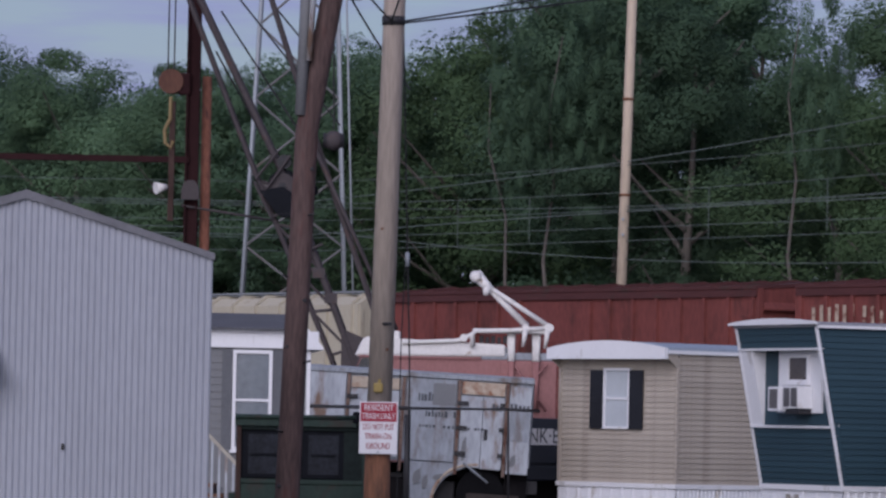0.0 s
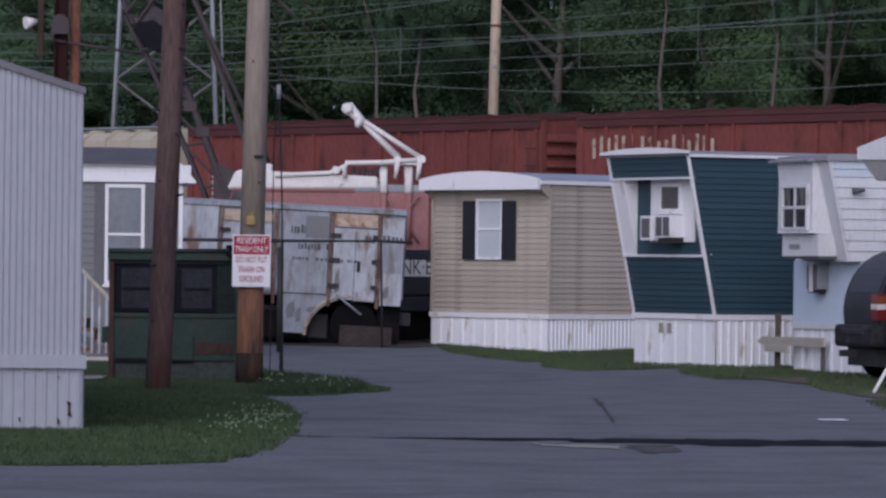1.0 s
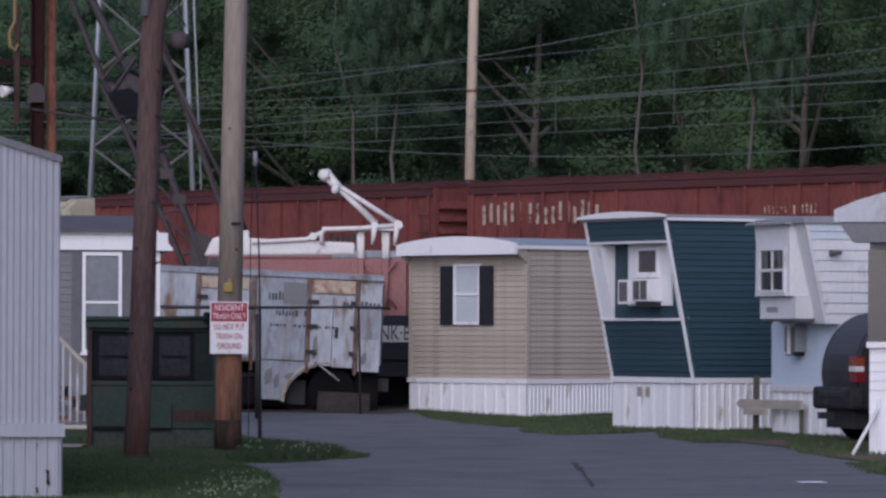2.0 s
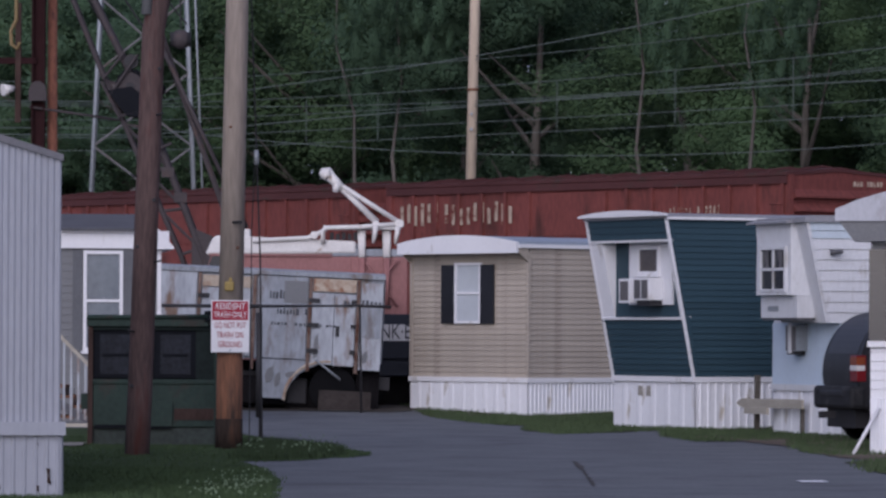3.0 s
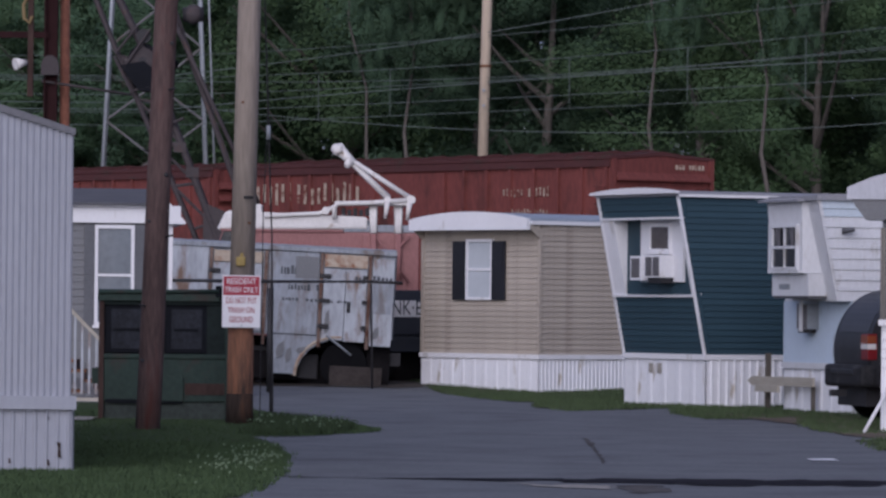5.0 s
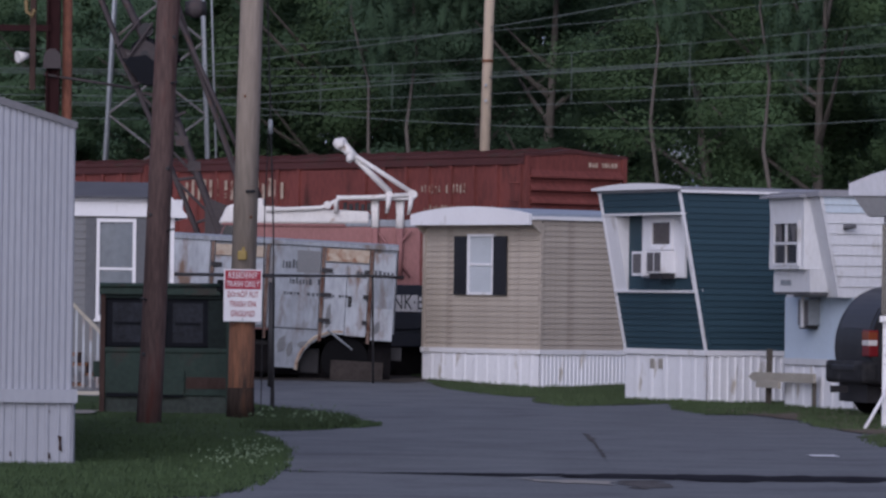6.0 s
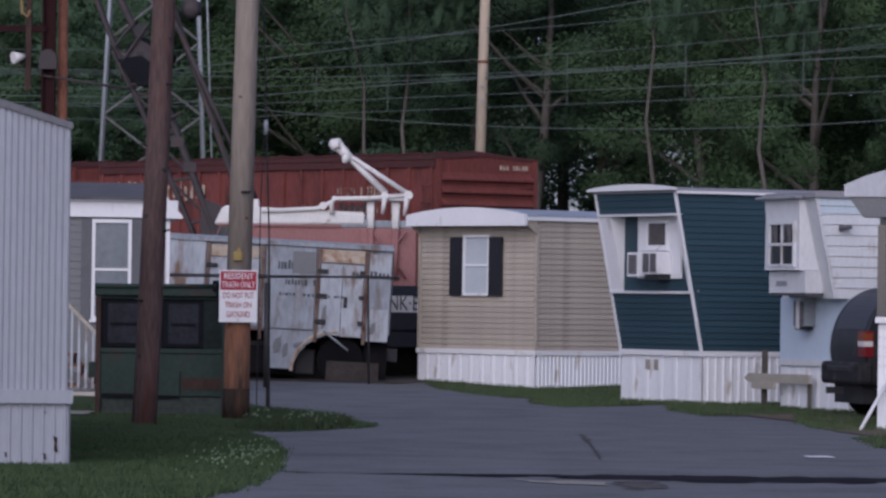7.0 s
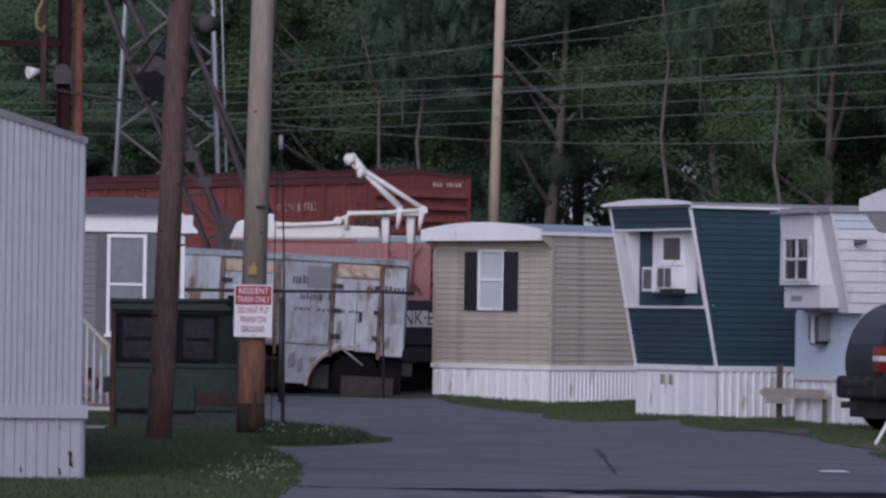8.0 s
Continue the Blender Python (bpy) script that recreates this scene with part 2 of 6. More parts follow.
M_MAROON = mat("maroon_steel", (0.024, 0.009, 0.01), 0.85, spec=0.12, vary=0.3, scale=2, fine=20, streak=3)
M_YELLOW = mat("yellow_paint", (0.3, 0.22, 0.08), 0.75, vary=0.2)
M_SIGNW = mat("sign_white", (0.72, 0.71, 0.73), 0.45, vary=0.04, bump=0)
M_SIGNR = mat("sign_red", (0.32, 0.022, 0.045), 0.45, vary=0.06, bump=0)
M_INK = mat("faded_ink", (0.07, 0.075, 0.085), 0.8, vary=0.3, scale=4, fine=30, bump=0)
M_WIRE = mat("weathered_wire", (0.12, 0.145, 0.135), 0.7, vary=0.2, bump=0)
M_WIRED = mat("black_cable", (0.02, 0.02, 0.022), 0.7, vary=0.2, bump=0)
M_BUMPER = mat("scuffed_bumper_plastic", (0.022, 0.022, 0.024), 0.7, spec=0.2, vary=0.5, scale=5, fine=25, dirt=(0.07, 0.066, 0.064), amount=0.3, dirt_scale=5)
M_CARBLACK = mat("black_car_paint", (0.017, 0.017, 0.02), 0.45, vary=0.3, scale=3, fine=20, bump=0, spec=0.3, dirt=(0.06, 0.058, 0.06), amount=0.25, dirt_scale=3)
M_DOORPOST = mat("rusted_paint_post", (0.16, 0.11, 0.09), 0.85, vary=0.3, scale=3, fine=20, dirt=(0.085, 0.038, 0.026), amount=0.55, dirt_scale=3.5)
M_TAILRED = mat("tail_lamp_red", (0.16, 0.007, 0.01), 0.3, vary=0.05, bump=0)
M_TAILAMB = mat("tail_lamp_amber", (0.22, 0.05, 0.018), 0.3, vary=0.05, bump=0)
M_WOOD = mat("weathered_board", (0.36, 0.33, 0.28), 0.85, vary=0.2, scale=3, fine=30, streak=0.3)
M_BARK = mat("bark", (0.1, 0.088, 0.077), 0.95, vary=0.3, scale=2, fine=14, bump=0.5, streak=4)
M_LEAF = mat("leaf_green", (0.114, 0.184, 0.104), 0.9, vary=0.42, scale=0.4, fine=1.1, bump=0, island=0.28, spec=0.1, thin=0.5)
M_LEAF2 = mat("leaf_bright", (0.119, 0.191, 0.095), 0.9, vary=0.42, scale=0.4, fine=1.1, bump=0, island=0.28, spec=0.1, thin=0.5)
M_LEAF3 = mat("leaf_dark", (0.090, 0.148, 0.090), 0.9, vary=0.42, scale=0.4, fine=1.1, bump=0, island=0.28, spec=0.1, thin=0.5)


# ---- mesh helpers ----
def part(name, bm, material, parent=None, label=""):
    me = bpy.data.meshes.new(name)
    if isinstance(bm, tuple):
        me.from_pydata(bm[0], [], bm[1])
    else:
        bmesh.ops.recalc_face_normals(bm, faces=bm.faces)
        bm.to_mesh(me)
        bm.free()
    me.materials.append(material)
    ob = new(name, me)
    if parent:
        ob.parent = parent
    if label:
        tagged(ob, label)
    return ob


def share(ob, x=0, y=0, z=0, rx=0, ry=0, rz=0, parent=None):
    """Another piece on the same mesh."""
    o = new(ob.name.split(".")[0], ob.data)
    o.parent = parent or ob.parent
    o.matrix_basis = pose(x, y, z, rx, ry, rz)
    return o


def empty(name, m, label, category, group="", kind=""):
    ob = new(name)
    ob.matrix_basis = m
    ob.empty_display_size = 0.2
    return tagged(ob, label, category, group, kind)


def box(bm, x0, x1, y0, y1, z0, z1, bevel=0.0):
    vs = [bm.verts.new(p) for p in ((x0, y0, z0), (x1, y0, z0), (x1, y1, z0), (x0, y1, z0), (x0, y0, z1), (x1, y0, z1), (x1, y1, z1), (x0, y1, z1))]
    fs = [bm.faces.new([vs[i] for i in q]) for q in ((3, 2, 1, 0), (4, 5, 6, 7), (0, 1, 5, 4), (1, 2, 6, 5), (2, 3, 7, 6), (3, 0, 4, 7))]
    if bevel:
        es = {e for f in fs for e in f.edges}
        bmesh.ops.bevel(bm, geom=list(es), offset=bevel, segments=2, affect="EDGES", profile=0.5)
    return bm


def cube(x0, x1, y0, y1, z0, z1, bevel=0.0):
    return box(bmesh.new(), x0, x1, y0, y1, z0, z1, bevel)


def tube(bm, p, q, r0, r1=None, n=8, caps=True):
    p, q = Vector(p), Vector(q)
    r1 = r0 if r1 is None else r1
    d = (q - p).normalized()
    a = d.orthogonal().normalized()
    b = d.cross(a)
    rings = []
    for c, r in ((p, r0), (q, r1)):
        rings.append([bm.verts.new(c + r * (math.cos(t) * a + math.sin(t) * b)) for t in (2 * math.pi * i / n for i in range(n))])
    for i in range(n):
        f = bm.faces.new((rings[0][i], rings[0][(i + 1) % n], rings[1][(i + 1) % n], rings[1][i]))
        f.smooth = n > 6
    if caps:
        bm.faces.new(rings[0])
        bm.faces.new(rings[1])
    return bm


def rod(p, q, r0, r1=None, n=8):
    return tube(bmesh.new(), p, q, r0, r1, n)


def prism(bm, pts, axis, a, b):
    """A closed outline of 2D points pushed along an axis from a to b."""
    def at(u, v, w):
        return {"x": (w, u, v), "y": (u, w, v), "z": (u, v, w)}[axis]
    lo = [bm.verts.new(at(u, v, a)) for u, v in pts]
    hi = [bm.verts.new(at(u, v, b)) for u, v in pts]
    k = len(pts)
    bm.faces.new(lo)
    bm.faces.new(hi)
    for i in range(k):
        bm.faces.new((lo[i], lo[(i + 1) % k], hi[(i + 1) % k], hi[i]))
    return bm


def loft(bm, pts, radii, n=8, caps=True):
    """One unbroken tube through the points."""
    pts = [Vector(p) for p in pts]
    radii = radii if isinstance(radii, (list, tuple)) else [radii] * len(pts)
    rings, a = [], None
    for i, (p, r) in enumerate(zip(pts, radii)):
        d = (pts[min(i + 1, len(pts) - 1)] - pts[max(i - 1, 0)]).normalized()
        a = d.orthogonal().normalized() if a is None else (a - d * a.dot(d)).normalized()
        b = d.cross(a)
        rings.append([bm.verts.new(p + r * (math.cos(t) * a + math.sin(t) * b)) for t in (2 * math.pi * k / n for k in range(n))])
    for lo, hi in zip(rings, rings[1:]):
        for k in range(n):
            f = bm.faces.new((lo[k], lo[(k + 1) % n], hi[(k + 1) % n], hi[k]))
            f.smooth = n > 6
    if caps:
        bm.faces.new(rings[0])
        bm.faces.new(rings[-1])
    return bm


def path_tube(pts, r, n=6):
    return loft(bmesh.new(), pts, r, n)


def text_part(name, body, size, material, parent, m, width=None, extrude=0.002, label=""):
    cu = bpy.data.curves.new(name, "FONT")
    cu.body, cu.size, cu.extrude = body, size, extrude
    cu.align_x, cu.align_y = "CENTER", "CENTER"
    tmp = new(name, cu)
    bpy.context.view_layer.update()
    me = bpy.data.meshes.new_from_object(tmp.evaluated_get(bpy.context.evaluated_depsgraph_get()))
    bpy.data.objects.remove(tmp)
    me.materials.clear()
    me.materials.append(material)
    if width:
        xs = [v.co.x for v in me.vertices]
        k = width / (max(xs) - min(xs))
        for v in me.vertices:
            v.co.x *= k
    ob = new(name, me)
    ob.parent = parent
    ob.matrix_basis = m
    if label:
        tagged(ob, label)
    return ob


UP = (90, 0, 0)  # turns a lettering upright, facing -y

# ---- ground, road, track ----
TRACK = Vector((-0.2, 121.6, 0))          # the near edge of the cars over the ground
ALONG = Vector((-0.602, 0.799, 0))        # the way the train goes
ACROSS = Vector((0.799, 0.602, 0))        # away from the camera
RAIL = 0.75


def smooth(a, b, v):
    v = min(1.0, max(0.0, (v - a) / (b - a)))
    return v * v * (3 - 2 * v)


def height(x, y):
    off = (x - TRACK.x) * ACROSS.x + (y - TRACK.y) * ACROSS.y
    bank = 0.55 * smooth(-6.0, -1.5, off)
    rise = 0.13 * smooth(94, 99, y) * (1 - smooth(3, 8, x))
    return max(bank, rise)


def build_ground():
    xs = [-1500, -600, -250, -120, -70, -45] + [-30 + 1.0 * i for i in range(61)] + [45, 70, 120, 250, 600, 1500]
    ys = [-1500, -400, -100, -20, 10, 25, 35] + [40 + 1.0 * i for i in range(121)] + [180, 230, 320, 600, 1500, 3000]
    verts = [(x, y, height(x, y)) for y in ys for x in xs]
    w = len(xs)
    faces = [(j * w + i, j * w + i + 1, (j + 1) * w + i + 1, (j + 1) * w + i) for j in range(len(ys) - 1) for i in range(w - 1)]
    g = part("ground", (verts, faces), M_ASPHALT)
    for p in g.data.polygons:
        p.use_smooth = True
    tagged(g, "worn grey asphalt of a trailer park lane", "ground", kind="structure")


build_ground()


from mathutils import geometry


def sheet(name, outline, z, material, label, step=None, rough=0.15):
    """A flat patch lying on the ground, with an uneven rim."""
    bm = bmesh.new()
    pts = []
    for a, b in zip(outline, outline[1:] + outline[:1]):
        a, b = Vector(a), Vector(b)
        k = max(1, int((b - a).length / (step or 0.6)))
        for i in range(k):
            p = a.lerp(b, i / k)
            j = 0.09 if step is None else step * rough
            pts.append((p.x + random.uniform(-j, j), p.y + random.uniform(-2 * j, 2 * j)))
    vs = [bm.verts.new((x, y, height(x, y) + z)) for x, y in pts]
    for tri in geometry.tessellate_polygon([[Vector((x, y, 0)) for x, y in pts]]):
        bm.faces.new([vs[i] for i in tri])
    ob = part(name, bm, material)
    for p in ob.data.polygons:
        if p.normal.z < 0:
            p.flip()
    return tagged(ob, label, "ground", kind="structure")


LAWN_A = [(-14, 39.0), (-8, 39.2), (-4.2, 39.4), (-2.6, 39.8), (-1.9, 40.6), (-1.62, 43.4), (-1.57, 47.9), (-1.7, 53.3), (-2.07, 58.8), (-2.4, 61.6), (-1.96, 61.8),
          (-1.56, 62.6), (-0.94, 64.0), (-0.87, 66.3), (-1.46, 70.3), (-2.3, 72.6), (-2.75, 76), (-3.2, 80), (-8, 84), (-14, 84)]
LOBE = [(-2.5, 62.2), (-1.96, 62.2), (-1.5, 63.0), (-1.2, 65.0), (-1.4, 67.5), (-2.0, 70.0), (-2.45, 71.0)]
LAWN_B = [(-0.95, 103), (-0.22, 96.2), (0.51, 90.1), (1.18, 86.9), (1.6, 86.0), (1.52, 81.5), (1.98, 79.2), (2.93, 80.6), (3.75, 82.4), (3.6, 77.4), (3.95, 74.2), (4.65, 74.4), (5.5, 75.8), (5.1, 72.1),
          (5.06, 67.6), (5.34, 65.3), (6.1, 66.1), (6.1, 64.2), (5.25, 62.6), (5.08, 58), (5.5, 55), (7, 52), (14, 50), (16, 90), (8, 104), (2, 104.5)]
sheet("lawn", LAWN_A, 0.008, M_TURF, "mown green grass with white clover beside the lane")
sheet("lawn", LAWN_B, 0.008, M_TURFDRY, "narrow green grass strip along the trailers")
# dark seam laid flat across the asphalt in two lengths
sheet("tar_seam", [(-1.7, 47.2), (-0.42, 46.9), (0.54, 47.1), (1.19, 47.2), (1.19, 46.6), (0.53, 46.5), (-0.41, 46.6), (-1.7, 46.95)], 0.006, M_SEAM, "thin dark seam across the asphalt", 0.2, 0.45)
sheet("tar_seam", [(1.1, 47.3), (1.84, 47.4), (2.53, 47.4), (4.23, 47.5), (9, 47.5), (9, 46.2), (4.13, 46.2), (2.46, 45.9), (1.79, 46.0), (1.16, 46.2)], 0.007, M_SEAM, "dark seam across the asphalt", 0.2, 0.7)
sheet("tar_seam", [(1.58, 45.7), (1.9, 45.8), (2.02, 44.2), (1.72, 43.6), (1.62, 44.4)], 0.006, M_CRACK, "dark damp patch beside the road seam", 0.2, 0.5)
sheet("concrete_path", [(-7.0, 68.7), (-4.9, 68.6), (-4.9, 70.6), (-7.0, 70.7)], 0.03, M_CONCRETE, "worn concrete path beside the dumpster", 0.3)
sheet("road_patch", [(0.62, 45.9), (0.94, 45.5), (1.55, 45.4), (1.52, 44.5), (1.06, 44.8), (0.85, 45.2)], 0.008, M_CONCRETE, "pale worn patch beside the dark road seam", 0.15, 0.5)
sheet("tar_seam", [(1.73, 62.2), (1.77, 62.4), (1.8, 60.0), (1.75, 57.0), (1.69, 52.2), (1.675, 52.2), (1.72, 57.0)], 0.006, M_CRACK, "short dark tarred crack in the asphalt", 0.2)
sheet("bare_soil", [(4.0, 77.6), (6.6, 77.2), (6.9, 62.8), (5.5, 63.2), (5.15, 66.0), (5.3, 70.0)], 0.013, M_SOIL, "bare brown soil between the grass tufts")
sheet("litter", [(3.95, 54.3), (4.25, 54.4), (4.27, 53.7), (3.98, 53.7)], 0.012, M_SIGNW, "scrap of white paper lying on the asphalt", 0.1)


# shade under the trucks, laid on the ground as a dark sheet
sheet("bare_soil", [(-5.6, 98.8), (-3.4, 96.6), (-0.9, 96.4), (0.3, 98.0), (0.5, 104), (-5.6, 104.5)], 0.012, M_SOILSHADE, "soil sheet darkened as painted shade under the parked trucks")


def inside(p, poly):
    x, y, c = p[0], p[1], False
    for (x0, y0), (x1, y1) in zip(poly, poly[1:] + poly[:1]):
        if (y0 > y) != (y1 > y) and x < (x1 - x0) * (y - y0) / (y1 - y0) + x0:
            c = not c
    return c


def grass(poly, count, xr, yr, tall, label, keep=lambda x, y: 1.0, material=None):
    rnd = random.Random(5)
    verts, faces, made = [], [], 0
    while made < count:
        x, y = rnd.uniform(*xr), rnd.uniform(*yr)
        if not inside((x, y), poly) or rnd.random() > keep(x, y):
            continue
        made += 1
        z = height(x, y)
        for _ in range(4):
            a, h, w = rnd.uniform(0, 6.283), tall * rnd.uniform(0.4, 1.1), rnd.uniform(0.006, 0.013)
            px, py = x + rnd.gauss(0, 0.06), y + rnd.gauss(0, 0.15)
            lx, ly = rnd.gauss(0, 0.35) * h, rnd.gauss(0, 0.35) * h
            n = len(verts)
            verts += [(px - w * math.cos(a), py - w * math.sin(a), z), (px + w * math.cos(a), py + w * math.sin(a), z), (px + lx, py + ly, z + h)]
            faces.append((n, n + 1, n + 2))
    ob = part("grass", (verts, faces), material or M_BLADE)
    tagged(ob, label, "grass", kind="stuff")


def tufted(x, y):
    return 0.45 + 0.55 * max(0.0, math.sin(2.3 * x + 0.7 * y) * math.sin(0.9 * y - 1.7 * x) + 0.35)


grass(LAWN_A, 26000, (-9, -0.85), (39.0, 58), 0.055, "short green grass blades of the lawn")
grass(LAWN_A, 9000, (-9, -0.85), (58, 76), 0.04, "closely mown grass round the poles")
grass(LAWN_B, 18000, (-1, 8), (52, 102), 0.075, "rough green grass along the trailer skirting", tufted, M_BLADEDRY)
grass(LOBE, 3000, (-2.8, -1.2), (62, 71), 0.14, "taller weeds and clover round the pole's foot", tufted)


def clover():
    rnd = random.Random(9)
    bm = bmesh.new()
    for i in range(230):
        x, y = (rnd.gauss(-2.05, 0.2), rnd.gauss(50.5, 2.8)) if i % 3 else (rnd.uniform(-2.5, -1.3), rnd.uniform(62.5, 67))
        if not inside((x, y), LAWN_A):
            continue
        z = rnd.uniform(0.04, 0.09) if y < 60 else rnd.uniform(0.1, 0.22)
        bmesh.ops.create_icosphere(bm, subdivisions=1, radius=rnd.uniform(0.007, 0.017), matrix=Matrix.Translation((x, y, z)))
    ob = part("clover_flowers", bm, M_CLOVER)
    tagged(ob, "small white clover flowers in the grass", "flowers", kind="stuff")


clover()


def build_track():
    def at(s, off, z):
        p = TRACK + ALONG * s + ACROSS * off
        return (p.x, p.y, z)
    bm = bmesh.new()
    prof = [(-2.6, 0.5), (-0.6, 0.58), (3.6, 0.58), (5.6, 0.5), (5.6, 0.2), (-2.6, 0.2)]
    lo, hi = [bm.verts.new(at(-130, o, z)) for o, z in prof], [bm.verts.new(at(160, o, z)) for o, z in prof]
    for i in range(6):
        bm.faces.new((lo[i], lo[(i + 1) % 6], hi[(i + 1) % 6], hi[i]))
    tagged(part("ballast_bed", bm, M_BALLAST), "grey stone ballast of the railway track", "ballast", kind="structure")
    for o in (0.78, 2.28):
        r = bmesh.new()
        for a, b, z0, z1 in ((-0.035, 0.035, 0.71, 0.75), (-0.01, 0.01, 0.62, 0.71), (-0.07, 0.07, 0.6, 0.62)):
            vs = [r.verts.new(at(s, o + q, z)) for s in (-130, 160) for q, z in ((a, z0), (b, z0), (b, z1), (a, z1))]
            for q in ((0, 1, 5, 4), (1, 2, 6, 5), (2, 3, 7, 6), (3, 0, 4, 7)):
                r.faces.new([vs[i] for i in q])
        tagged(part("rail", r, M_RUST), "rusty steel rail under the freight train", "rail", kind="structure")
    t = bmesh.new()
    for i in range(480):
        s = -125 + 0.58 * i
        vs = [t.verts.new(at(s + ds, o, z)) for z in (0.5, 0.605) for ds, o in ((-0.11, 0.2), (0.11, 0.2), (0.11, 2.85), (-0.11, 2.85))]
        for q in ((4, 5, 6, 7), (0, 1, 5, 4), (1, 2, 6, 5), (2, 3, 7, 6), (3, 0, 4, 7)):
            t.faces.new([vs[k] for k in q])
    tagged(part("ties", t, M_POLE_DARK), "dark wooden railway ties", "ties", kind="stuff")


build_track()


# ---- the train ----
LENGTH, HALF, EAVE, PEAK, FLOOR = 15.0, 1.55, 4.43, 4.62, 1.05
PITCH, SPEED = 16.45, 3.35


def wagon_gear(car, length):
    """Bogies, wheels and couplers under a car; x runs ahead, z from the rail."""
    wheel = None
    for c in (2.3, length - 2.3):
        for side in (-1, 1):
            bm = bmesh.new()
            prism(bm, [(c - 1.2, 0.45), (c - 0.5, 0.35), (c + 0.5, 0.35), (c + 1.2, 0.45), (c + 1.2, 0.62), (c + 0.4, 0.8), (c - 0.4, 0.8), (c - 1.2, 0.62)], "y", side * 0.98, side * 1.1)
            part("bogie_frame", bm, M_DARK, car)
            for dx in (-0.85, 0.85):
                if wheel is None:
                    wheel = part("wheel", tube(rod((0, -0.065, 0), (0, 0.065, 0), 0.42, n=20), (0, -0.09, 0), (0, -0.06, 0), 0.46, n=20), M_RUST, car)
                    wheel.matrix_basis = pose(c + dx, side * 0.75, 0.46)
                else:
                    share(wheel, c + dx, side * 0.75, 0.46, rz=0 if side > 0 else 180)
    for x0, x1 in ((-0.75, 0.3), (length - 0.3, length + 0.75)):
        part("coupler", cube(x0, x1, -0.13, 0.13, 0.72, 1.0, 0.03), M_DARK, car)
    part("underframe", cube(0.2, length - 0.2, -0.5, 0.5, 0.75, FLOOR), M_DARK, car)


def letter_bars(car, x, z, w, h, seed, side=HALF + 0.012, name="lettering"):
    """A worn painted character as plain strokes; x falls to the reader's right."""
    r = random.Random(seed)
    t = w * 0.3
    for x0 in (x - w / 2, x + w / 2 - t):
        a, b = r.uniform(0, 0.2), r.uniform(0.7, 1.0)
        if r.random() < 0.35:
            gap = r.uniform(0.4, 0.6)
            part(name, cube(x0, x0 + t, side - 0.004, side, z + h * a, z + h * (gap - 0.06)), M_MARK, car)
            a = gap + 0.06
        part(name, cube(x0, x0 + t, side - 0.004, side, z + h * a, z + h * b), M_MARK, car)


